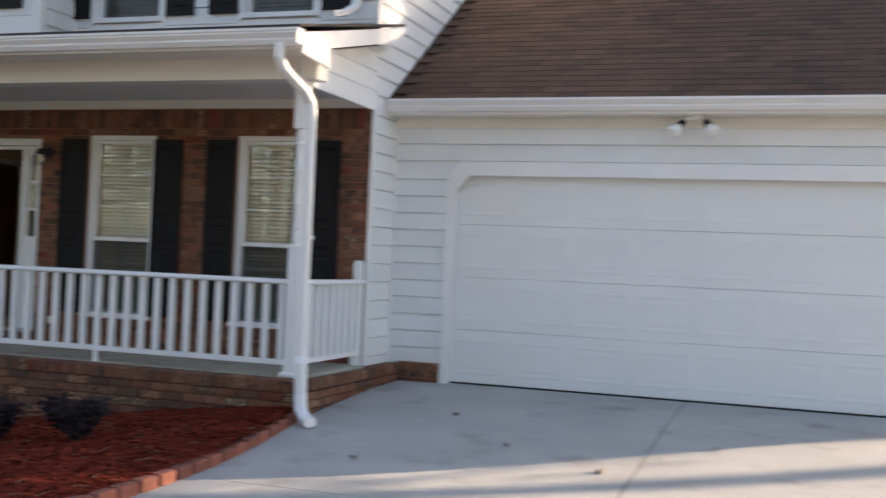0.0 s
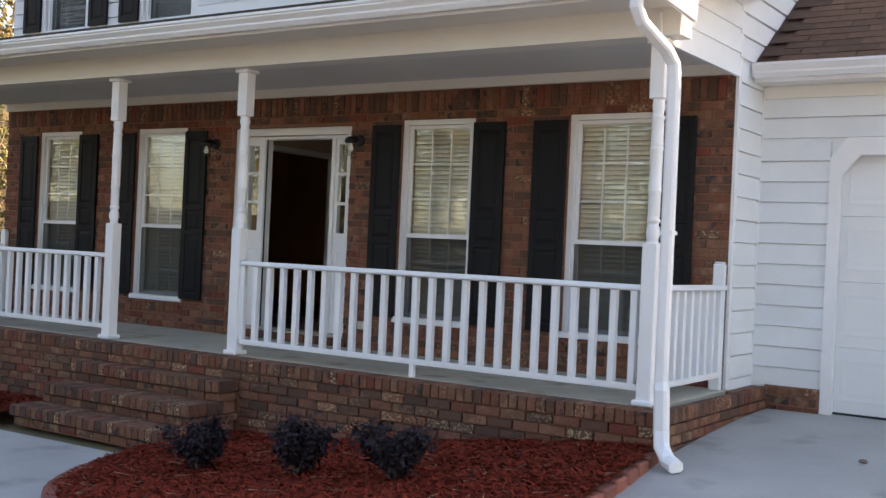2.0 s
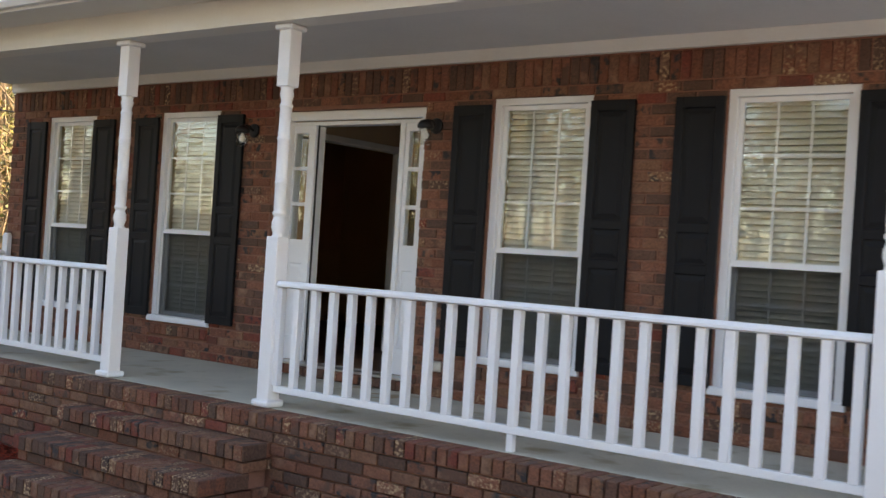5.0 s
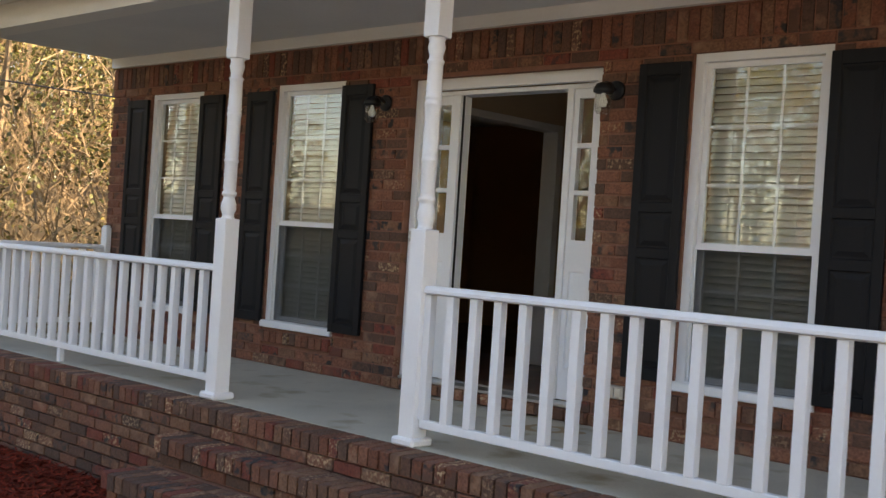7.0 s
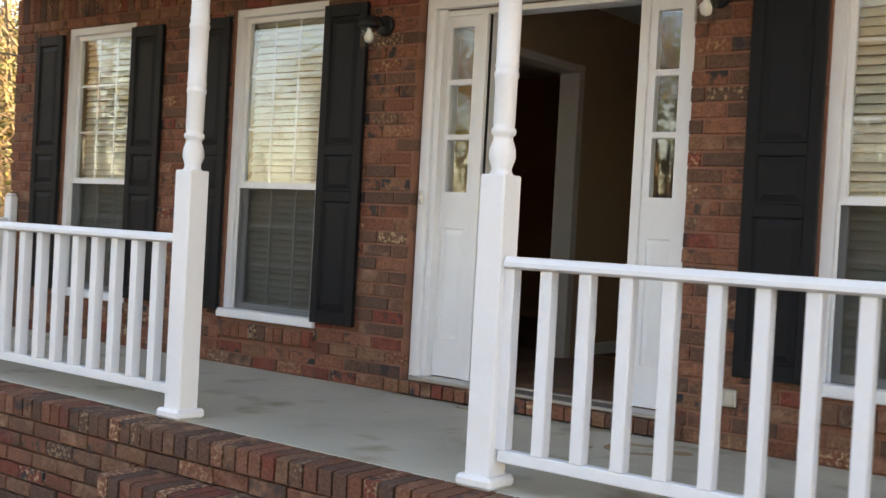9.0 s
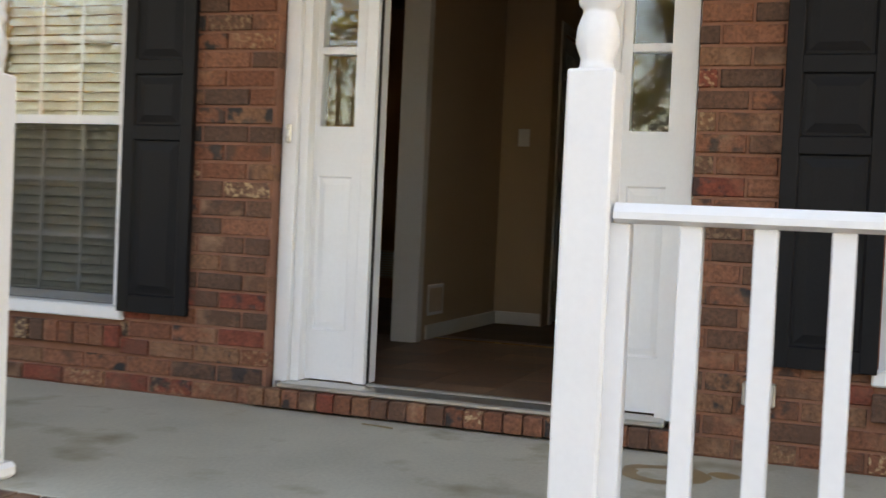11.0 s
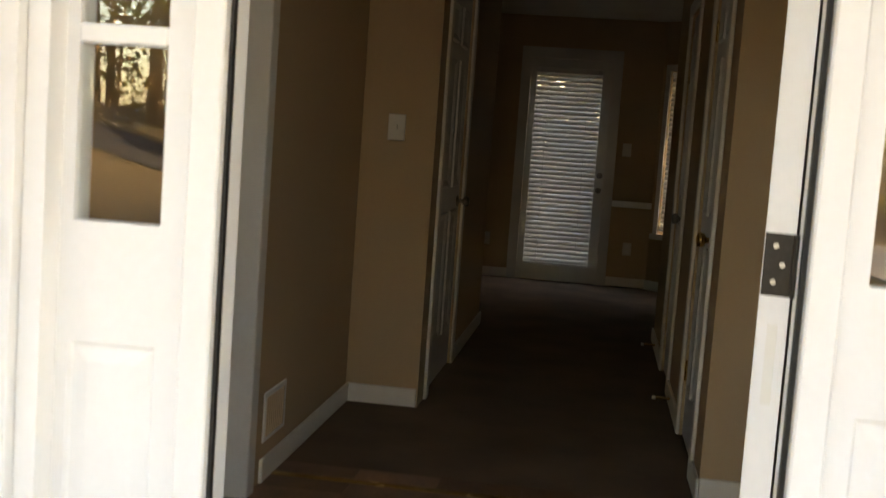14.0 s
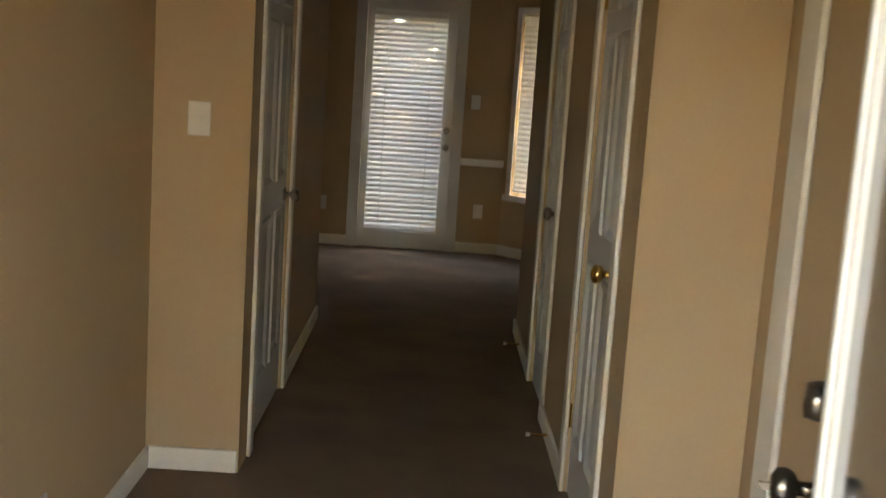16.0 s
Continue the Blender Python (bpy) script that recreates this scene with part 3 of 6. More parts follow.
# ---- porch ----
def porch():
    p = thing("porch", "raised front porch with concrete floor and brick sides", "porch", kind="structure")
    part("porch_floor", soft_box(XL + 0.1, XR + 0.02, PF + 0.19, 0.002, -0.12, 0.0, 0.005), M_PORCH, p, "grey smooth-troweled concrete floor")
    part("foundation", boxes((XL + 0.02, XR + 0.14, PF + 0.02, -0.01, -1.0, -0.124)), M_MORTAR, p)
    part("edge_bed", boxes((XL + 0.02, XR + 0.14, PF + 0.02, PF + 0.188, -0.122, -0.012)), M_MORTAR, p)
    cells = row_of(XL, XR + 0.16, -0.052, 0.100, 0.012)
    lay(p, [(u, z, ln, h, o) for u, z, ln, h, o in cells], lambda u, z: True, depth=0.205, origin=(0, PF, 0), name="edge_brick", mossy_shaded=True)
    low = courses(XL, XR + 0.16, -1.01, -0.105, [(-0.85, 1.13, -1.2, -0.19)])
    lay(p, low, lambda u, z: 1.0 < u < 3.6 and z > -0.62, origin=(0, PF, 0), mossy_shaded=True)
    side = row_of(0.19, 1.72 + 0.6, -0.052, 0.100, 0.012) + courses(0.0, 1.70 + 0.62, -1.01, -0.105)
    lay(p, side, lambda u, z: z > -0.5, origin=(XR + 0.16, PF, 0), yaw=90, mossy_shaded=True)
    rng = random.Random(77)
    for cx, cy, rr, inner in ((0.87, -0.36, 0.15, 0.62), (1.05, -0.28, 0.05, 0.0), (0.70, -0.50, 0.035, 0.0)):
        bm = bmesh.new()
        out = [rr * (1 + 0.28 * noise.noise((math.cos(i * 0.1745) * 1.3 + cx * 9, math.sin(i * 0.1745) * 1.3, 2.0))) for i in range(36)]
        ring = [bm.verts.new((cx + r * math.cos(i * 0.1745), cy + 0.9 * r * math.sin(i * 0.1745), 0.0012)) for i, r in enumerate(out)]
        if inner:
            low_ring = [bm.verts.new((cx + r * (inner + 0.2 * noise.noise((i * 0.35, cx, 5.0))) * math.cos(i * 0.1745), cy + 0.9 * r * inner * math.sin(i * 0.1745), 0.0012)) for i, r in enumerate(out)]
            for i in range(36):
                bm.faces.new((ring[i], ring[(i + 1) % 36], low_ring[(i + 1) % 36], low_ring[i]))
        else:
            bm.faces.new(ring)
        part("rust_stain", bm, M_STAIN, p, "tan rust stain on the concrete")
    part("side_foundation", boxes((XR - 0.02, XR + 0.142, -0.008, GY, -1.0, -0.012)), M_MORTAR, p)


def steps():
    s = thing("brick_steps", "worn brown brick entrance steps, three treads", "steps")
    x0, x1 = -0.80, 1.125
    for k, (z, front) in enumerate(((-0.175, -1.93), (-0.35, -2.265), (-0.525, -2.56))):
        part("step_core", boxes((x0 + 0.04, x1 - 0.04, front + 0.045, PF + 0.01, z - 0.19, z - 0.012)), M_MORTAR, s)
        lay(s, row_of(x0, x1, z - 0.05, 0.098, 0.012), lambda u, v: True, depth=0.205, origin=(0, front, 0), name="tread_brick", mossy_shaded=True)
        lay(s, row_of(x0, x1, z - 0.05, 0.090, 0.0), lambda u, v: True, depth=0.12, origin=(0, front + 0.2, 0), name="tread_brick", mossy_shaded=True)
        lay(s, courses(x0 + 0.02, x1 - 0.02, z - 0.178, z - 0.104, phase=k), lambda u, v: True, origin=(0, front + 0.028, 0), mossy_shaded=True)
        side = courses(0.0, PF - front + 0.02, z - 0.176, z - 0.104) + [(0.1, z - 0.05, 0.2, 0.098, 0.01)]
        if k:
            side += [(0.305, z - 0.05, 0.19, 0.095, 0.008)]
        lay(s, side, lambda u, v: True, origin=(x1 - 0.004, front, 0), yaw=90, mossy_shaded=True)


def spindle_post():
    """A turned porch post on a square base, origin at the porch floor."""
    post = thing("porch_post", "white turned wooden porch post with square base", "post", group="porch posts")
    part("base_block", soft_box(-0.080, 0.080, -0.080, 0.080, 0.0, 0.045, 0.012), M_WHITE, post)
    part("lower_block", soft_box(-0.054, 0.054, -0.054, 0.054, 0.04, 1.125, 0.005), M_WHITE, post)
    prof = [(0.058, 1.12), (0.045, 1.135), (0.043, 1.15), (0.058, 1.185), (0.055, 1.22), (0.043, 1.25), (0.042, 1.262), (0.054, 1.272), (0.054, 1.288), (0.044, 1.298),
            (0.047, 1.31), (0.048, 1.47), (0.053, 1.478), (0.053, 1.49), (0.049, 1.497), (0.049, 1.51), (0.053, 1.517), (0.049, 1.526), (0.050, 1.76), (0.055, 1.768), (0.055, 1.782),
            (0.050, 1.79), (0.050, 1.80), (0.055, 1.808), (0.050, 1.818), (0.047, 1.98), (0.054, 1.99), (0.054, 2.0), (0.044, 2.01), (0.044, 2.03), (0.056, 2.07), (0.048, 2.10), (0.058, 2.125)]
    prof = [(r * 0.85, h) for r, h in prof]
    part("turned_shaft", lathe(prof, 20), M_WHITE, post, smooth=True)
    part("upper_block", soft_box(-0.054, 0.054, -0.054, 0.054, 2.12, 2.50, 0.005), M_WHITE, post)
    part("cap", soft_box(-0.078, 0.078, -0.078, 0.078, 2.495, 2.53, 0.008), M_WHITE, post)
    return post


def railing(x0, x1, count, label, first=None, pitch=0.16):
    """A straight rail along x between two posts, origin on the porch floor at its start."""
    r = thing("porch_railing", label, "railing", group="porch railings")
    ln = x1 - x0
    top = bmesh.new()
    prof = [(-0.045, 0.80), (-0.045, 0.815), (-0.030, 0.835), (0.030, 0.835), (0.045, 0.815), (0.045, 0.80), (0.020, 0.790), (-0.020, 0.790)]
    a = [top.verts.new((0, y, z)) for y, z in prof]
    b = [top.verts.new((ln, y, z)) for y, z in prof]
    for i in range(8):
        top.faces.new((a[i], a[(i + 1) % 8], b[(i + 1) % 8], b[i]))
    top.faces.new(a)
    top.faces.new(b)
    part("top_rail", top, M_VINYL, r)
    part("bottom_rail", soft_box(0, ln, -0.022, 0.022, 0.10, 0.145, 0.004), M_VINYL, r)
    bal = mesh_of("baluster", soft_box(-0.0245, 0.0245, -0.0245, 0.0245, 0.145, 0.790, 0.003), M_VINYL)
    for k in range(count):
        o = part("baluster", bal, None, r)
        o.location = ((k + 0.5) * ln / count if first is None else first + k * pitch, 0, 0)
    if ln > 2:
        part("support_foot", soft_box(ln / 2 - 0.045, ln / 2 - 0.002, -0.02, 0.02, 0.0, 0.10, 0.003), M_VINYL, r)
    return r


def newel():
    n = thing("half_newel", "short white newel post fixed to the wall", "post", group="half newels")
    part("post_shaft", soft_box(-0.045, 0.045, -0.03, 0.03, 0.0, 1.0, 0.006), M_VINYL, n)
    part("rounded_cap", soft_box(-0.040, 0.040, -0.026, 0.026, 0.998, 1.02, 0.010), M_VINYL, n)
    return n


porch()
steps()
POSTY = -1.465
POSTX = [-4.70, -0.862, 0.835, 4.752]
proto = spindle_post()
proto.location = (POSTX[0], POSTY, 0)
for x in POSTX[1:]:
    copy_thing(proto, pose(x, POSTY, 0))
r1 = railing(POSTX[2] + 0.062, POSTX[3] - 0.062, 25, "white vinyl railing with square balusters along the porch front", 0.010, 0.1555)
r1.location = (POSTX[2] + 0.062, POSTY, 0)
r2 = railing(POSTX[0] + 0.062, POSTX[1] - 0.062, 23, "white vinyl railing with square balusters along the porch front", 0.115, 0.157)
r2.location = (POSTX[0] + 0.062, POSTY, 0)
r3 = railing(0, 1.36, 9, "short white vinyl side railing with square balusters")
r3.matrix_basis = pose(POSTX[3], POSTY + 0.062, 0, 0, 0, 90)
r4 = copy_thing(r3, pose(POSTX[0], POSTY + 0.062, 0, 0, 0, 90))
nw = newel()
nw.location = (4.735, -0.075, 0)
copy_thing(nw, pose(-4.68, -0.04, 0))


# ---- porch roof, beam, ceiling ----
def porch_roof():
    c = tagged(part("porch_ceiling", boxes((XL, XR + 0.02, -1.398, 0.0, 2.61, 2.63)), M_CEIL), "flat light grey painted porch ceiling panels", "ceiling", kind="structure")
    roof = thing("porch_roof", "low shed porch roof with white fascia and dark shingles", "roof", kind="structure")
    part("beam", boxes((XL - 0.02, XR + 0.16, -1.60, -1.40, CZ + 0.002, 2.80)), M_TRIM, roof, "cream painted porch beam")
    part("beam_edge_moulding", boxes((XL, XR + 0.02, -1.397, -1.36, 2.575, 2.608)), M_TRIM, roof)
    part("wall_frieze", boxes((XL, XR, -0.045, 0.003, 2.519, 2.608)), M_TRIM, roof, "cream frieze board along the brick")
    part("soffit", boxes((XL - 0.2, XR + 0.22, -2.02, -1.603, 2.72, 2.745)), M_TRIM, roof)
    bm = bmesh.new()
    for x0, x1, z in ((XL - 0.25, XR + 0.26, 0.0),):
        v = [bm.verts.new(p) for p in ((x0, -2.155, 2.868), (x1, -2.155, 2.868), (x1, 0.10, 3.36), (x0, 0.10, 3.36), (x0, -2.155, 2.848), (x1, -2.155, 2.848), (x1, 0.10, 3.335), (x0, 0.10, 3.335))]
        for f in ((0, 1, 2, 3), (7, 6, 5, 4), (0, 4, 5, 1), (1, 5, 6, 2), (2, 6, 7, 3), (3, 7, 4, 0)):
            bm.faces.new([v[i] for i in f])
    part("shingles", bm, M_DARKSH, roof, "dark weathered asphalt shingles")
    part("fascia", boxes((XL - 0.22, XR + 0.22, -2.04, -2.015, 2.70, 2.84)), M_WHITE, roof)
    for sx, lab in ((XR + 0.22, "r"), (XL - 0.25, "l")):
        bm = bmesh.new()
        pr = [(-2.05, 2.66), (-1.55, 2.62), (-1.52, 2.80), (0.12, 3.19), (0.12, 3.325), (-2.05, 2.825)]
        a = [bm.verts.new((sx, y, z)) for y, z in pr]
        b = [bm.verts.new((sx + 0.03, y, z)) for y, z in pr]
        for i in range(6):
            bm.faces.new((a[i], a[(i + 1) % 6], b[(i + 1) % 6], b[i]))
        bm.faces.new(a)
        bm.faces.new(b)
        part("rake_board", bm, M_WHITE, roof, "white rake board at the roof end")
    for k in range(4):
        z0, z1 = CZ - 0.03 + k * 0.19, CZ - 0.03 + (k + 1) * 0.19
        bm = bmesh.new()
        def ylo(z):
            return max(-1.62, -2.04 + (z - 2.66) / 0.2304) if z > 2.72 else -1.62
        v = []
        for xx, zz in ((XR + 0.035, z0 - 0.006), (XR + 0.022, z1)):
            v.append([bm.verts.new((xx, ylo(zz), zz)), bm.verts.new((xx, -0.02, zz))])
        w = [[bm.verts.new((XR + 0.005, q.co.y, q.co.z)) for q in r] for r in v]
        bm.faces.new((v[0][0], v[0][1], v[1][1], v[1][0]))
        bm.faces.new((w[0][0], w[0][1], v[0][1], v[0][0]))
        bm.faces.new((w[0][0], v[0][0], v[1][0], w[1][0]))
        bm.faces.new((w[0][1], w[1][1], v[1][1], v[0][1]))
        part("gable_board", bm, M_SIDING, roof)
    gutter = thing("porch_gutter", "white aluminium gutter along the porch eave", "gutter")
    part("channel", gutter_mesh(XL - 0.24, XR + 0.24, -2.045, 2.72, 0.125), M_WHITE, gutter)
    for ex in (XL - 0.244, XR + 0.241):
        part("end_cap", soft_box(ex, ex + 0.003, -2.17, -2.045, 2.722, 2.843, 0.001), M_WHITE, gutter)
    for k in range(9):
        part("hanger", soft_box(XL + 0.3 + k * 1.12, XL + 0.325 + k * 1.12, -2.165, -2.047, 2.829, 2.832, 0.001), M_ALU, gutter)
    return roof


def gutter_mesh(x0, x1, yback, z0, h):
    bm = bmesh.new()
    pr = [(0, 0), (-0.05, 0), (-0.075, 0.035), (-0.075, 0.05), (-0.105, 0.085), (-0.105, h), (-0.115, h), (-0.115, h - 0.02), (-0.099, h - 0.035), (-0.069, 0.055), (-0.069, 0.038), (-0.046, 0.006), (-0.006, 0.006), (-0.006, h), (0, h)]
    a = [bm.verts.new((x0, yback + y, z0 + z)) for y, z in pr]
    b = [bm.verts.new((x1, yback + y, z0 + z)) for y, z in pr]
    for i in range(len(pr)):
        j = (i + 1) % len(pr)
        bm.faces.new((a[i], a[j], b[j], b[i]))
    for x in (x0, x1):
        q = [bm.verts.new((x, yback + y, z0 + z)) for y, z in ((0, 0), (-0.05, 0), (-0.075, 0.04), (-0.105, 0.085), (-0.105, h), (0, h))]
        bm.faces.new(q)
    return bm


porch_roof()


def downspout():
    d = thing("downspout", "white rectangular aluminium downspout at the porch corner", "downspout")
    part("upper_pipe", tube([(4.84, -2.10, 2.73), (4.84, -2.10, 2.62), (4.86, -2.05, 2.53), (4.95, -1.84, 2.38), (4.975, -1.775, 2.30), (4.98, -1.765, 2.2), (4.985, -1.765, 0.18)], 0.04, square=(0.041, 0.032)), M_WHITE, d)
    part("lower_pipe", tube([(4.985, -1.77, 0.20), (5.0, -1.79, 0.16), (5.01, -1.79, -0.10), (5.03, -1.82, -0.20), (5.10, -1.88, -0.27), (5.19, -1.96, -0.29)], 0.04, square=(0.047, 0.037)), M_WHITE, d, "crimped white outlet elbow")
    part("strap", boxes((4.94, 5.03, -1.80, -1.72, 1.18, 1.205)), M_WHITE, d)


downspout()


def roof_downspout():
    d = thing("upper_downspout", "white upper downspout ending on the porch roof", "downspout")
    part("pipe", tube([(4.60, -0.07, 5.5), (4.60, -0.07, 3.62), (4.58, -0.10, 3.50), (4.52, -0.20, 3.42), (4.45, -0.32, 3.385)], 0.04, square=(0.042, 0.033)), M_WHITE, d)
    part("strap", boxes((4.55, 4.65, -0.105, -0.012, 3.9, 3.93)), M_WHITE, d)


roof_downspout()


# ---- siding: house side, upper storey, garage front ----
def lap_board(ln, h=0.2):
    """A lapped siding board along x, its face towards -y, origin at its lower left."""
    bm = bmesh.new()
    a = [bm.verts.new((0, y, z)) for y, z in ((0, 0.0), (-0.008, 0.0), (-0.016, 0.0), (-0.026, 0.003), (-0.018, h - 0.012), (0, h - 0.012))]
    b = [bm.verts.new((ln, y, z)) for y, z in ((0, 0.0), (-0.008, 0.0), (-0.016, 0.0), (-0.026, 0.003), (-0.018, h - 0.012), (0, h - 0.012))]
    for i in range(6):
        bm.faces.new((a[i], a[(i + 1) % 6], b[(i + 1) % 6], b[i]))
    bm.faces.new(a)
    bm.faces.new(b)
    return bm


EXPO = 0.178


def boarded(parent, x0, x1, z0, z1, plane, yaw=0, cut=None, expo=EXPO):
    """Boards from z0 up; cut(z) gives the start and end at that height."""
    z = z0
    while z < z1 - 0.02:
        a, b = (x0, x1) if cut is None else cut(z + expo / 2)
        if b - a > 0.04:
            o = part("siding_board", lap_board(b - a, min(expo, z1 - z)), M_SIDING, parent)
            o.matrix_basis = (pose(a, plane, z) if yaw == 0 else pose(plane, a, z, 0, 0, 90))
        z += expo


def house_shell():
    side = tagged(part("wall_side", boxes((XR - 0.10, XR, 0.125, 9.1, -0.9, 7.0)), M_SIDING), "white lap siding side wall of the house", "wall", kind="structure")
    boarded(side, 0.03, GY, -0.01, 0.084, XR + 0.002, 90)
    boarded(side, 0.03, GY, 0.084, 2.66, XR + 0.002, 90, expo=0.183)
    boarded(side, 0.0, 4.5, 2.66, 5.6, XR + 0.002, 90, cut=lambda z: (-0.02, 0.30 + (z - 2.60) / 0.68 + 0.2), expo=0.183)
    part("corner_board", boxes((XR - 0.004, XR + 0.022, -0.012, 0.06, 0.0, 5.6)), M_WHITE, side)
    part("inside_corner_board", boxes((XR + 0.002, XR + 0.03, GY - 0.035, GY - 0.002, 0.02, 2.62)), M_WHITE, side)
    left = tagged(part("wall_side", boxes((XL, XL + 0.10, 0.125, 9.1, -0.9, 7.0)), M_SIDING), "white lap siding side wall of the house", "wall", kind="structure")
    upper_holes = [(a + 0.02, b - 0.02, 3.50, 5.0) for a, b in WINS]
    up = tagged(part("wall_upper", wall_boxes(XL, XR - 0.002, 2.63, 5.7, upper_holes, 0.012, 0.2), M_SIDING), "white lap siding upper front wall", "wall", kind="structure")
    xs = [XL] + [v for w in WINS for v in w] + [XR]
    for a, b in ((XL + 0.06, WINS[0][0] - 0.06), (WINS[0][1] + 0.06, WINS[1][0] - 0.06), (WINS[1][1] + 0.06, -0.86), (1.22, WINS[2][0] - 0.06), (WINS[2][1] + 0.06, WINS[3][0] - 0.06), (WINS[3][1] + 0.06, XR - 0.01)):
        boarded(up, a, b, 3.40, 5.6, 0.010)
    part("skirt_board", boxes((XL, XR, -0.006, 0.010, 3.36, 3.43)), M_WHITE, up)
    bay = thing("upper_bay", "white sided bay over the entrance, with a window", "bay", kind="structure")
    bx0, bx1, by = -0.86, 1.22, -0.56
    bwin = (-0.20, 0.62)
    part("bay_wall", wall_boxes(bx0, bx1, 3.15, 5.6, [(bwin[0], bwin[1], 3.52, 5.0)], by, by + 0.1), M_SIDING, bay)
    part("bay_cheek", boxes((bx0, bx0 + 0.1, by + 0.102, 0.01, 3.15, 5.6)), M_SIDING, bay)
    part("bay_cheek", boxes((bx1 - 0.1, bx1, by + 0.102, 0.01, 3.15, 5.6)), M_SIDING, bay)
    boarded(bay, bx0 + 0.08, bwin[0] - 0.07, 3.42, 5.6, by)
    boarded(bay, bwin[1] + 0.07, bx1 - 0.08, 3.42, 5.6, by)
    boarded(bay, by + 0.08, -0.01, 3.34, 5.6, bx1, 90)
    part("bay_skirt", boxes((bx0 + 0.0, bx1, by - 0.02, by - 0.002, 3.20, 3.42)), M_WHITE, bay)
    for x in (bx0, bx1 - 0.08):
        part("bay_corner_board", boxes((x, x + 0.08, by - 0.02, by - 0.002, 3.42, 5.6)), M_WHITE, bay)
    part("bay_corner_board", boxes((bx1, bx1 + 0.02, by - 0.02, by + 0.07, 3.20, 5.6)), M_WHITE, bay)
    roof = thing("house_roof", "main gable roof of brown shingles", "roof", kind="structure")
    for s in (0, 1):
        bm = bmesh.new()
        y0, y1 = ((-0.75, 4.5), (9.75, 4.5))[s]
        v = [bm.verts.new(p) for p in ((XL - 0.3, y0, 5.55), (XR + 0.3, y0, 5.55), (XR + 0.3, y1, 8.4), (XL - 0.3, y1, 8.4), (XL - 0.3, y0, 5.68), (XR + 0.3, y0, 5.68), (XR + 0.3, y1, 8.53), (XL - 0.3, y1, 8.53))]
        for f in ((0, 1, 2, 3), (7, 6, 5, 4), (0, 4, 5, 1), (1, 5, 6, 2), (2, 6, 7, 3), (3, 7, 4, 0)):
            bm.faces.new([v[i] for i in f])
        part("roof_slope", bm, M_SHINGLE_I, roof)
    back = tagged(part("wall_back", wall_boxes(XL + 0.102, XR - 0.102, -0.9, 5.7, [(-0.52, 0.24, FZ, 2.16), (0.85, 1.85, 0.60, 2.10)], 8.93, 9.08), M_TAN), "tan painted back wall", "wall", kind="structure")
    tagged(part("upper_floor", boxes((XL + 0.102, XR - 0.102, 0.24, 8.928, 2.66, 2.9)), M_INCEIL), "floor slab between the storeys", "floor", kind="structure")


house_shell()


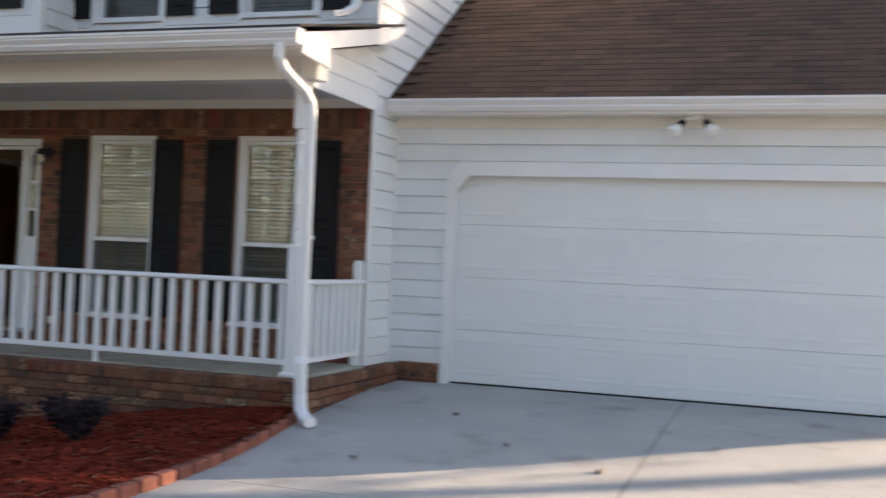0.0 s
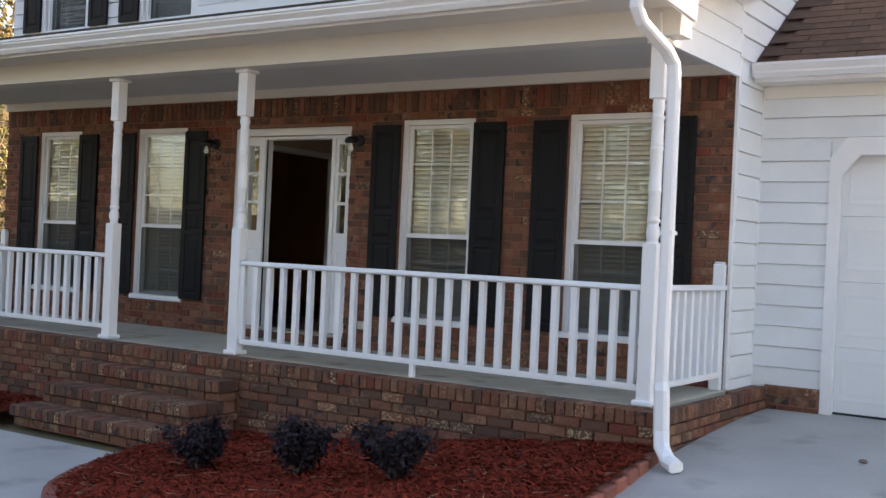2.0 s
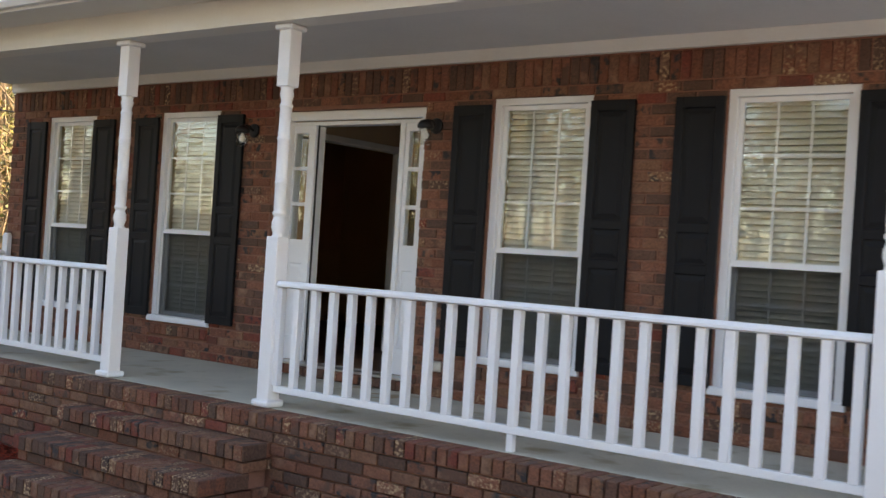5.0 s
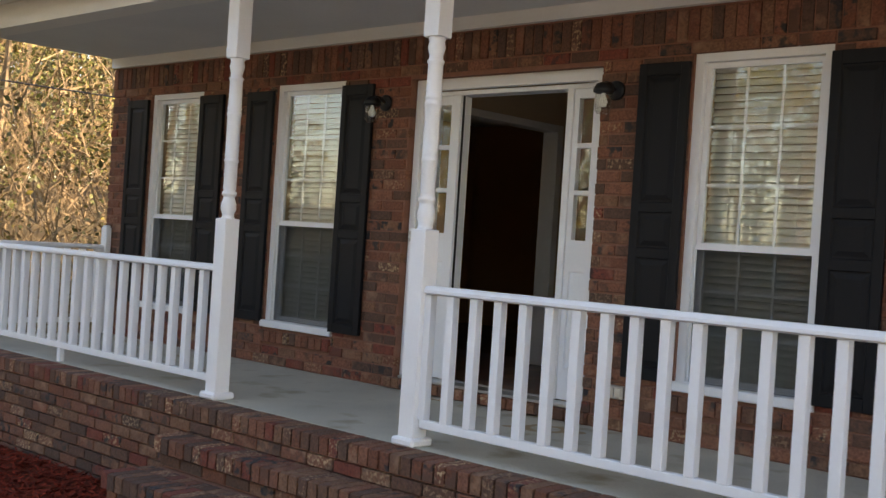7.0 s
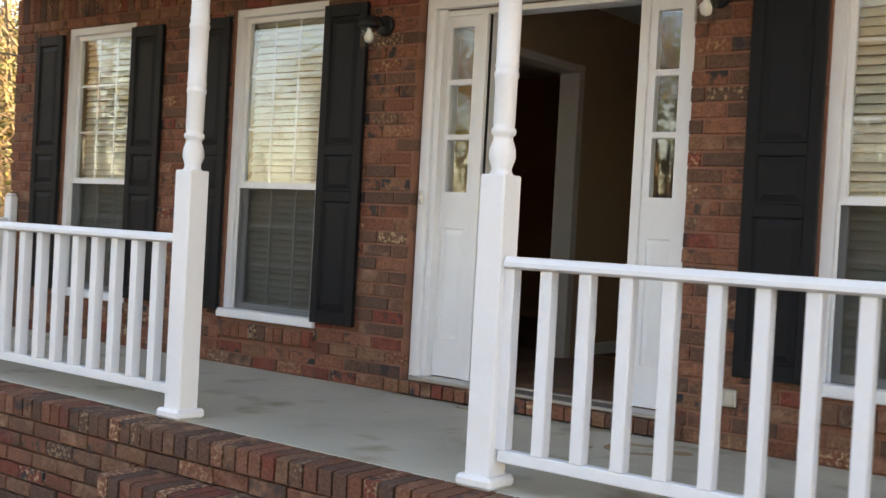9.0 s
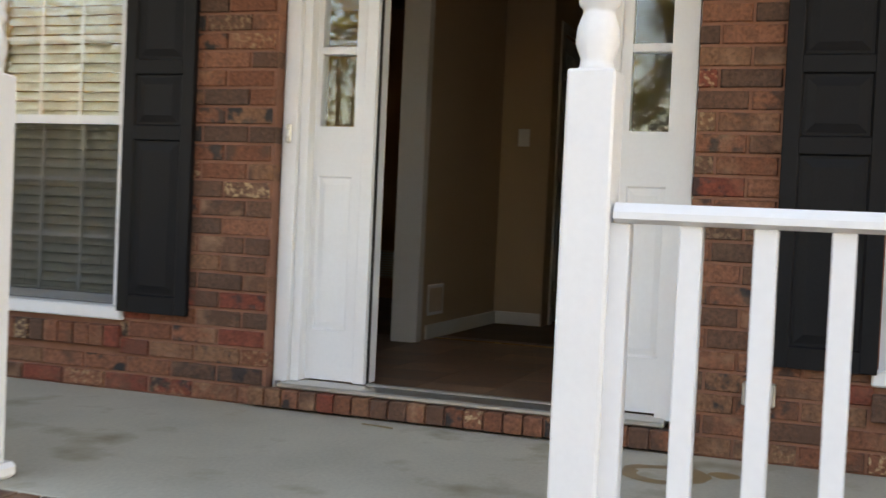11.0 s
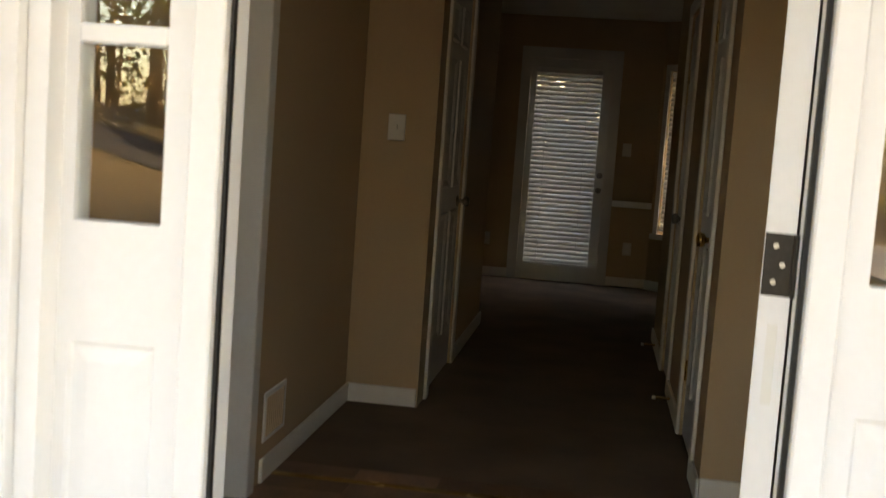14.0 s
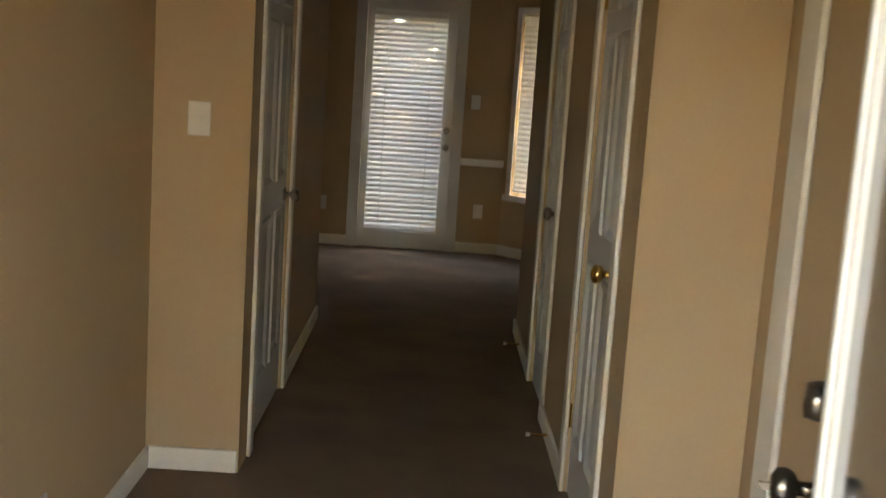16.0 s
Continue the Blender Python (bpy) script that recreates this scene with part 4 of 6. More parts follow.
def garage():
    g = tagged(part("wall_garage", wall_boxes(XR + 0.002, GX1, -0.5, 2.75, [(5.46, 10.30, -0.6, 1.94)], GY, GY + 0.15), M_SIDING), "white lap siding garage front wall", "wall", kind="structure")
    boarded(g, XR + 0.03, 5.375, -0.006, 2.07, GY, expo=0.1715)
    boarded(g, XR + 0.03, GX1, 2.07, 2.55, GY, expo=0.1715)
    boarded(g, 10.39, GX1, -0.006, 2.07, GY, expo=0.1715)
    part("corner_base", boxes((XR + 0.146, 5.37, GY - 0.05, GY - 0.002, -0.6, 0.015)), M_MORTAR, g)
    lay(g, courses(XR + 0.15, 5.37, -0.45, 0.015), lambda u, z: True, origin=(0, GY - 0.05, 0), mossy_shaded=True)
    trim = thing("garage_door_trim", "white trim boards round the garage door", "trim", kind="structure")
    part("jamb_board", boxes((5.377, 5.47, GY - 0.046, GY - 0.002, -0.18, 1.76)), M_WHITE, trim)
    part("jamb_board", boxes((10.29, 10.385, GY - 0.046, GY - 0.002, -0.18, 1.76)), M_WHITE, trim)
    part("head_board", boxes((5.60, 10.16, GY - 0.046, GY - 0.002, 1.923, 2.066)), M_WHITE, trim)
    for m, x0, x1 in ((1, 5.377, 5.61), (-1, 10.385, 10.15)):
        bm = bmesh.new()
        pts = [(x0, 1.76), (x0 + m * 0.09, 1.76), (x1, 1.923), (x1, 2.066), (x0 + m * 0.13, 2.066), (x0, 1.90)]
        a = [bm.verts.new((x, GY - 0.045, z)) for x, z in pts]
        b = [bm.verts.new((x, GY - 0.003, z)) for x, z in pts]
        for i in range(6):
            bm.faces.new((a[i], a[(i + 1) % 6], b[(i + 1) % 6], b[i]))
        bm.faces.new(a)
        bm.faces.new(b)
        part("corner_brace_board", bm, M_WHITE, trim)
    door = thing("garage_door", "wide white sectional garage door with embossed panels, closed", "garage door", kind="")
    hh = 2.13 / 4
    y = GY + 0.055
    panel = None
    for k in range(4):
        z0 = -0.165 + k * hh
        part("section", soft_box(5.46, 10.30, y, y + 0.045, z0 + 0.001, z0 + hh - 0.001, 0.004), M_GDOOR, door)
        for i in range(8):
            w = 4.84 / 8
            if panel is None:
                bm = bmesh.new()
                rings = []
                for dx, dy in ((0.0, 0.0), (0.010, -0.002), (0.022, -0.002), (0.036, -0.0005), (0.05, -0.0005), (0.075, -0.0025)):
                    rings.append([bm.verts.new((sx * ((w - 0.10) / 2 - dx), dy, sz * (0.175 - dx))) for sx, sz in ((-1, -1), (1, -1), (1, 1), (-1, 1))])
                for a, b in zip(rings, rings[1:]):
                    for q in range(4):
                        bm.faces.new((a[q], a[(q + 1) % 4], b[(q + 1) % 4], b[q]))
                bm.faces.new(rings[-1])
                panel = mesh_of("embossed_panel", bm, M_GDOOR)
            o = part("embossed_panel", panel, None, door)
            o.location = (5.46 + (i + 0.5) * w, y - 0.001, z0 + hh / 2)
    part("bottom_seal", boxes((5.46, 10.30, y - 0.005, y + 0.04, -0.20, -0.163)), M_RUBBER, door, "black rubber bottom seal")
    tagged(part("wall_garage_side", boxes((GX1 - 0.15, GX1, GY + 0.152, 7.2, -0.5, 2.75)), M_SIDING), "white garage side wall", "wall", kind="structure")
    tagged(part("wall_garage_back", boxes((XR + 0.1, GX1, 7.2, 7.35, -0.5, 2.75)), M_SIDING), "white garage back wall", "wall", kind="structure")
    tagged(part("garage_floor", boxes((XR + 0.1, GX1 - 0.16, GY + 0.16, 7.19, -0.3, -0.17)), M_CONC), "concrete garage floor", "floor", kind="structure")
    roof = thing("garage_roof", "brown asphalt shingle garage roof", "roof", kind="structure")
    y0, z0, sl = 0.30, 2.64, 0.68
    part("soffit", boxes((XR + 0.03, GX1 + 0.3, 0.343, GY - 0.003, 2.505, 2.53)), M_TRIM, roof)
    part("fascia", boxes((XR + 0.03, GX1 + 0.3, 0.318, 0.341, 2.50, 2.64)), M_WHITE, roof)
    part("frieze", boxes((XR + 0.03, GX1, GY - 0.048, GY - 0.003, 2.40, 2.503)), M_TRIM, roof)
    bm = bmesh.new()
    pr = [(y0, z0), (3.9, z0 + 3.6 * sl), (7.5, z0), (7.5, z0 - 0.03), (3.9, z0 + 3.6 * sl - 0.05), (y0, z0 - 0.03)]
    a = [bm.verts.new((XR + 0.02, yy, zz)) for yy, zz in pr]
    b = [bm.verts.new((GX1 + 0.32, yy, zz)) for yy, zz in pr]
    for i in range(6):
        bm.faces.new((a[i], a[(i + 1) % 6], b[(i + 1) % 6], b[i]))
    bm.faces.new(a)
    bm.faces.new(b)
    part("roof_deck", bm, M_SHINGLE_I, roof)
    bm = bmesh.new()
    v = [bm.verts.new(p) for p in ((GX1 - 0.12, 0.55, 2.72), (GX1 - 0.12, 7.25, 2.72), (GX1 - 0.12, 3.9, z0 + 3.3 * sl), (GX1 - 0.02, 0.55, 2.72), (GX1 - 0.02, 7.25, 2.72), (GX1 - 0.02, 3.9, z0 + 3.3 * sl))]
    for f in ((0, 1, 2), (3, 5, 4), (0, 3, 4, 1), (1, 4, 5, 2), (2, 5, 3, 0)):
        bm.faces.new([v[i] for i in f])
    part("gable_wall", bm, M_SIDING, roof)
    gut = thing("garage_gutter", "white aluminium gutter along the garage eave", "gutter")
    part("channel", gutter_mesh(XR + 0.05, GX1 + 0.3, 0.316, 2.528, 0.115), M_WHITE, gut)
    for ex in (XR + 0.046, GX1 + 0.301):
        part("end_cap", soft_box(ex, ex + 0.003, 0.205, 0.316, 2.530, 2.641, 0.001), M_WHITE, gut)
    for k in range(6):
        part("hanger", soft_box(XR + 0.4 + k, XR + 0.425 + k, 0.206, 0.314, 2.631, 2.634, 0.001), M_ALU, gut)
    part("drip_edge", boxes((XR + 0.04, GX1 + 0.3, 0.285, 0.30, 2.605, 2.64)), M_ALU, gut, "thin metal drip edge")
    # shingle tabs: the lower courses near the house are parts, the rest joined
    rng = random.Random(3)
    ang = math.degrees(math.atan(sl))
    tw, ex = 0.305, 0.128
    base = soft_box(-0.149, 0.149, 0, 0.16, 0, 0.007, 0.002)
    tab = mesh_of("shingle", base, M_SHINGLE)
    bv = [q.co.copy() for q in tab.vertices]
    bp = [tuple(p.vertices) for p in tab.polygons]
    verts, faces = [], []
    m0 = pose(0, y0 - 0.02, z0 + 0.002, ang, 0, 0)
    rows = int(4.5 / ex)
    near = 0
    for r in range(rows):
        n = int((GX1 + 0.3 - XR) / tw)
        for c in range(n + 1):
            x = XR + 0.06 + (c + 0.5 * (r % 2)) * tw + rng.uniform(-0.01, 0.01)
            if not XR + 0.16 < x < GX1 + 0.15:
                continue
            mm = m0 @ Matrix.Translation((x, r * ex + rng.uniform(-0.004, 0.004), 0.004 + rng.uniform(0, 0.002))) @ pose(0, 0, 0, -2.2, 0, 0)
            if r < 15 and near < 300:
                o = part("shingle", tab, None, roof)
                o.matrix_basis = mm
                near += 1
            else:
                k = len(verts)
                verts += [mm @ q for q in bv]
                faces += [tuple(i + k for i in p) for p in bp]
    me = bpy.data.meshes.new("far_shingles")
    me.from_pydata(verts, [], faces)
    me.materials.append(M_SHINGLE_I)
    o = new("far_shingles", me)
    o.parent = roof
    tagged(o, kind="stuff")


garage()


# ---- windows, blinds, shutters ----
def blind(w, h, mat, label, pitch=0.042, tilt=38):
    """A slatted blind, origin at its top middle."""
    b = thing("window_blind", label, "blind", group="window blinds")
    part("headrail", soft_box(-w / 2, w / 2, -0.02, 0.02, -0.045, 0.0, 0.004), mat, b)
    bm = bmesh.new()
    pr = [(-0.024, -0.003), (-0.012, 0.001), (0.0, 0.0022), (0.012, 0.001), (0.024, -0.003)]
    rows = []
    for x in (-w / 2, w / 2):
        rows.append([bm.verts.new((x, y, z)) for y, z in pr] + [bm.verts.new((x, y, z - 0.0022)) for y, z in reversed(pr)])
    for i in range(10):
        bm.faces.new((rows[0][i], rows[0][(i + 1) % 10], rows[1][(i + 1) % 10], rows[1][i]))
    bm.faces.new(rows[0])
    bm.faces.new(rows[1])
    slat = mesh_of("slat", bm, mat)
    n = int((h - 0.075) / pitch) + 1
    rng = random.Random(int(w * 1000))
    for k in range(n):
        o = part("slat", slat, None, b)
        o.matrix_basis = pose(0, 0, -0.06 - k * pitch, tilt + rng.uniform(-3, 3), rng.uniform(-0.25, 0.25), 0)
    part("bottom_rail", soft_box(-w / 2, w / 2, -0.02, 0.02, -h, -h + 0.022, 0.004), mat, b)
    for x in (-w * 0.3, w * 0.3):
        part("ladder_cord", tube([(x, -0.027, -0.02), (x, -0.027, -h + 0.01)], 0.002, 5), mat, b)
    return b


def window(w, h, grid=True):
    """A double-hung window in its brick opening, origin at the lower middle of the wall face."""
    win = thing("window", "white double-hung window with grilles and a lower insect screen", "window", group="front windows", kind="structure")
    a = w / 2
    f = boxes((-a, -a + 0.055, 0.018, 0.11, 0.0, h), (a - 0.055, a, 0.018, 0.11, 0.0, h), (-a + 0.055, a - 0.055, 0.018, 0.11, h - 0.055, h))
    part("window_frame", f, M_WHITE, win)
    part("window_sill", soft_box(-a - 0.02, a + 0.02, -0.03, 0.11, -0.005, 0.05, 0.006), M_WHITE, win)
    mid = 0.43 * h
    for nm, z0, z1, y in (("upper_sash", mid - 0.02, h - 0.058, 0.055), ("lower_sash", 0.052, mid + 0.02, 0.085)):
        x0, x1 = -a + 0.057, a - 0.057
        s = boxes((x0, x0 + 0.032, y, y + 0.026, z0, z1), (x1 - 0.032, x1, y, y + 0.026, z0, z1), (x0 + 0.032, x1 - 0.032, y, y + 0.026, z0, z0 + 0.036), (x0 + 0.032, x1 - 0.032, y, y + 0.026, z1 - 0.032, z1))
        sash = part(nm, s, M_WHITE, win)
        pane = part("pane", boxes((x0 + 0.03, x1 - 0.03, y + 0.008, y + 0.012, z0 + 0.03, z1 - 0.03)), M_GLASS, sash)
        pane.visible_shadow = False
        gw, gh = x1 - x0 - 0.064, z1 - z0 - 0.068
        for k in (1, 2):
            xx = x0 + 0.032 + gw * k / 3
            part("muntin", boxes((xx - 0.008, xx + 0.008, y + 0.0145, y + 0.021, z0 + 0.036, z1 - 0.032)), M_WHITE, sash)
            zz = z0 + 0.036 + gh * k / 3
            part("muntin", boxes((x0 + 0.032, x1 - 0.032, y + 0.0149, y + 0.0205, zz - 0.008, zz + 0.008)), M_WHITE, sash)
    sc = part("insect_screen", boxes((-a + 0.057, a - 0.057, 0.048, 0.0485, 0.052, mid - 0.022)), M_SCREEN, win, "dark grey insect screen")
    part("screen_frame", boxes((-a + 0.057, a - 0.057, 0.040, 0.050, mid - 0.022, mid - 0.008), (-a + 0.057, -a + 0.069, 0.040, 0.0475, 0.052, mid - 0.023), (a - 0.069, a - 0.057, 0.040, 0.0475, 0.052, mid - 0.023)), M_WHITE, win)
    return win


def panel_relief(w, h, mat, name="raised_panel", deep=0.010):
    """A raised field in a sunk rectangle, face towards -y, about its middle."""
    bm = bmesh.new()
    rings = []
    b = min(0.045, w * 0.22)
    for dx, dy in ((0.0, 0.0), (0.006, deep), (b * 0.35, deep), (b, 0.002)):
        rings.append([bm.verts.new((sx * (w / 2 - dx), dy, sz * (h / 2 - dx))) for sx, sz in ((-1, -1), (1, -1), (1, 1), (-1, 1))])
    for p, q in zip(rings, rings[1:]):
        for k in range(4):
            bm.faces.new((p[k], p[(k + 1) % 4], q[(k + 1) % 4], q[k]))
    bm.faces.new(rings[-1])
    return mesh_of(name, bm, mat)


def shutter(w, h):
    s = thing("window_shutter", "black painted panelled shutter fixed beside the window", "shutter", group="window shutters")
    st, y0, y1 = 0.055, -0.045, -0.014
    cuts = [0.0, 0.07, h * 0.385, h * 0.385 + 0.055, h * 0.53, h * 0.53 + 0.055, h - 0.07, h]
    part("stile", soft_box(-w / 2, -w / 2 + st, y0, y1, 0, h, 0.003), M_SHUTTER, s)
    part("stile", soft_box(w / 2 - st, w / 2, y0, y1, 0, h, 0.003), M_SHUTTER, s)
    for a, b in ((0, 1), (2, 3), (4, 5), (6, 7)):
        part("rail", boxes((-w / 2 + st, w / 2 - st, y0 + 0.001, y1, cuts[a], cuts[b])), M_SHUTTER, s)
    part("backing", boxes((-w / 2 + st, w / 2 - st, y0 + 0.014, y1 - 0.001, 0.02, h - 0.02)), M_SHUTTER, s)
    for a, b in ((1, 2), (3, 4), (5, 6)):
        o = part("raised_panel", panel_relief(w - 2 * st, cuts[b] - cuts[a], M_SHUTTER), None, s)
        o.location = (0, y0 + 0.003, (cuts[a] + cuts[b]) / 2)
    return s


sh = shutter(0.335, 1.86)
first_shutter = True
for i, (a, b) in enumerate(WINS):
    w, h, c = b - a, WZ1 - WZ0, (a + b) / 2
    win = window(w, h)
    win.location = (c, 0, WZ0)
    bl = blind(w - 0.13, h - 0.14, M_BLIND, "closed cream slatted blind behind the window", tilt=58)
    bl.location = (c, 0.145, WZ1 - 0.06)
    for x in (a - 0.335 / 2 - 0.005, b + 0.335 / 2 + 0.005):
        if first_shutter:
            sh.location = (x, 0, WZ0 + 0.035)
            first_shutter = False
        else:
            copy_thing(sh, pose(x, 0, WZ0 + 0.035))

ush = shutter(0.335, 1.50)
ush_first = True
for i, (a, b, y) in enumerate([(*w, 0.0) for w in WINS] + [(-0.20, 0.62, -0.57)]):
    w = b - a
    u = window(w, 1.55)
    tagged(u, group="upper windows")
    u.location = ((a + b) / 2, y - 0.006, 3.45)
    part("casing", boxes((-w / 2 - 0.055, -w / 2 - 0.001, -0.012, 0.02, -0.02, 1.62), (w / 2 + 0.001, w / 2 + 0.055, -0.012, 0.02, -0.02, 1.62), (-w / 2, w / 2, -0.012, 0.02, 1.552, 1.62)), M_WHITE, u)
    bl = blind(w - 0.13, 1.42, M_BLINDW, "white slatted blind behind the upper window", tilt=60)
    bl.location = ((a + b) / 2, y + 0.165, 4.94)
    for x in (a - 0.06 - 0.17, b + 0.06 + 0.17):
        if ush_first:
            ush.location = (x, y - 0.004, 3.50)
            ush_first = False
        else:
            copy_thing(ush, pose(x, y - 0.004, 3.50))


# ---- entrance ----
OX0, OX1 = -0.396, 0.519
SY = 0.132                     # sidelight face


def entrance():
    e = thing("door_1", "white entrance frame with glazed sidelights, door standing open", "door frame", kind="structure")
    part("brick_mould", boxes((DX0 + 0.004, DX0 + 0.062, 0.048, 0.10, 0.10, 2.20), (DX1 - 0.062, DX1 - 0.004, 0.048, 0.10, 0.10, 2.20), (DX0 + 0.062, DX1 - 0.062, 0.048, 0.10, 2.135, 2.20)), M_WHITE, e, "cream outer moulding")
    part("jamb_filler", boxes((DX0 - 0.0075, DX0 + 0.003, 0.062, 0.23, 0.0, 2.2125), (DX1 - 0.003, DX1 + 0.0075, 0.062, 0.23, 0.0, 2.2125), (DX0 + 0.004, DX1 - 0.004, 0.062, 0.23, 2.202, 2.2125)), M_WHITE, e)
    part("frame_post", boxes((DX0 + 0.064, DX0 + 0.10, 0.075, 0.235, 0.10, 2.13), (DX1 - 0.10, DX1 - 0.064, 0.075, 0.235, 0.10, 2.13), (DX0 + 0.10, DX1 - 0.10, 0.112, 0.235, 2.10, 2.13)), M_WHITE, e)
    for x0, x1 in ((OX0 - 0.052, OX0), (OX1 + 0.002, OX1 + 0.052)):
        part("mullion_post", soft_box(x0, x1, 0.116, 0.235, 0.105, 2.10, 0.004), M_WHITE, e)
    part("weatherstrip", boxes((OX1 - 0.006, OX1 + 0.0015, 0.140, 0.156, 0.105, 2.10), (OX0 - 0.001, OX0 + 0.006, 0.140, 0.156, 0.105, 2.10)), M_RUBBER, e, "black rubber weatherstrip")
    part("threshold", soft_box(DX0 + 0.05, DX1 - 0.05, -0.020, 0.125, 0.082, 0.103, 0.006), M_ALU, e, "worn aluminium threshold")
    part("sill_ridge", soft_box(OX0 + 0.001, OX1 - 0.001, 0.126, 0.162, 0.082, 0.110, 0.005), M_ALU, e, "raised threshold ridge")
    part("sill_seal", boxes((OX0 + 0.001, OX1 - 0.001, 0.164, 0.176, 0.082, 0.107)), M_RUBBER, e, "black rubber threshold seal")
    part("inner_sill", boxes((OX0 + 0.001, OX1 - 0.001, 0.178, 0.246, 0.06, 0.096)), M_DOORDARK, e, "dark wooden inner sill")
    for sx0, sx1, p0, p1 in ((DX0 + 0.10, OX0 - 0.052, -0.643, -0.493), (OX1 + 0.052, DX1 - 0.10, 0.610, 0.758)):
        z0, z1 = 0.108, 2.10
        bot, top = 1.13, 2.04
        hh = (top - bot) / 3
        fr = [(sx0, p0, SY, SY + 0.045, z0, z1), (p1, sx1, SY, SY + 0.045, z0, z1), (p0, p1, SY, SY + 0.045, z0, z0 + 0.2), (p0, p1, SY, SY + 0.045, 0.93, bot), (p0, p1, SY, SY + 0.045, top, z1)]
        sl = part("sidelight", boxes(*fr), M_WHITE, e, "white sidelight with three panes over a panel")
        part("back_board", boxes((p0, p1, SY + 0.018, SY + 0.035, z0 + 0.2, 0.93)), M_WHITE, sl)
        o = part("raised_panel", panel_relief(p1 - p0, 0.93 - z0 - 0.2, M_WHITE, deep=0.006), None, sl)
        o.location = ((p0 + p1) / 2, SY + 0.002, (z0 + 0.2 + 0.93) / 2)
        for k in range(3):
            if k:
                part("glazing_bar", soft_box(p0, p1, SY - 0.004, SY + 0.04, bot + k * hh - 0.016, bot + k * hh + 0.016, 0.004), M_WHITE, sl)
            pn = part("pane", boxes((p0, p1, SY + 0.016, SY + 0.021, bot + k * hh + (0.016 if k else 0), bot + (k + 1) * hh - (0.016 if k < 2 else 0))), M_GLASS, sl)
            pn.visible_shadow = False
    # the open door leaf, hung at the inner right, its hinge edge towards the porch
    d = thing("front_door", "dark brown front door standing wide open, white edges", "door")
    dw, dh = 0.91, 1.985
    part("leaf", soft_box(0.003, dw, -0.022, 0.022, 0.0, dh, 0.003), M_DOORDARK, d)
    part("hinge_edge", boxes((0.0, 0.0028, -0.0225, 0.0225, 0.001, dh - 0.001)), M_WHITE, d, "white painted hinge edge")
    part("latch_edge", boxes((dw + 0.0005, dw + 0.003, -0.021, 0.021, 0.002, dh - 0.002)), M_WHITE, d, "white painted latch edge")
    lite = part("lite_frame", boxes((0.68, 0.78, 0.0225, 0.036, 0.22, dh - 0.16), (0.70, 0.72, 0.0365, 0.044, 0.24, dh - 0.18), (0.74, 0.76, 0.0365, 0.042, 0.24, dh - 0.18), (0.10, 0.20, 0.0225, 0.036, 0.22, dh - 0.16), (0.2, 0.68, 0.0225, 0.036, 0.22, 0.30), (0.2, 0.68, 0.0225, 0.036, dh - 0.24, dh - 0.16)), M_WHITE, d, "white moulded frame of the door glass")
    part("door_glass", boxes((0.2, 0.68, 0.0225, 0.0265, 0.30, dh - 0.24)), M_CARG, lite, "dark glossy door glass")
    for z in (0.875, 1.01):
        knob = lathe([(0.031, 0.0), (0.031, 0.008), (0.012, 0.012), (0.011, 0.030), (0.024, 0.038), (0.029, 0.050), (0.027, 0.062), (0.015, 0.070)], 18, 'Y') if z < 0.9 else lathe([(0.030, 0.0), (0.030, 0.020), (0.026, 0.034), (0.010, 0.036)], 18, 'Y')
        o = part("door_knob" if z < 0.9 else "deadbolt", knob, M_NICKEL, d, "aged nickel knob" if z < 0.9 else "aged nickel deadbolt", True)
        o.location = (dw - 0.06, 0.022, z)
        o2 = part("door_knob" if z < 0.9 else "deadbolt", o.data, None, d)
        o2.matrix_basis = pose(dw - 0.06, -0.022, z, 0, 0, 180)
    part("key", boxes((dw - 0.062, dw - 0.058, 0.09, 0.108, 0.866, 0.878)), M_NICKEL, d, "worn key in the lock")
    for z in (1.085 - 0.108, 0.33 - 0.108, 1.78):
        hg = part("hinge", boxes((-0.0035, -0.0005, -0.020, 0.0235, z, z + 0.1)), M_HINGE, d, "dark bronze butt hinge")
        part("hinge_knuckle", tube([(-0.004, -0.027, z), (-0.004, -0.027, z + 0.1)], 0.007, 8), M_HINGE, hg)
        for zz in (0.022, 0.05, 0.080):
            yy = 0.006 if zz != 0.05 else -0.006
            part("screw", lathe([(0.0045, -0.0056), (0.0045, -0.0037)], 10, 'X'), M_ALU, hg).location = (0, yy, z + zz)
    part("edge_label", boxes((-0.0012, -0.0003, -0.008, 0.008, 0.80, 0.93)), M_PLATE, d, "faded paper label")
    d.matrix_basis = pose(0.495, 0.238, 0.116, 0, 0, 75.5)
    b = thing("door_bell", "small weathered door bell button on the frame", "door bell")
    part("plate", soft_box(-0.012, 0.012, -0.012, 0.0, -0.045, 0.03, 0.004), M_ALU, b)
    part("button", soft_box(-0.006, 0.006, -0.016, -0.011, -0.02, 0.005, 0.002), M_PLATE, b)
    b.location = (DX0 + 0.03, 0.047, 1.10)
    o = thing("outdoor_outlet", "grey weatherproof outlet box on the brick", "outlet")
    part("cover", soft_box(-0.055, 0.055, -0.03, 0.0, -0.04, 0.04, 0.005), M_ALU, o)
    part("flap", soft_box(-0.045, -0.005, -0.037, -0.028, -0.03, 0.03, 0.003), M_ALU, o)
    part("flap", soft_box(0.005, 0.045, -0.037, -0.028, -0.03, 0.03, 0.003), M_ALU, o)
    o.location = (1.125, -0.008, 0.235)


entrance()


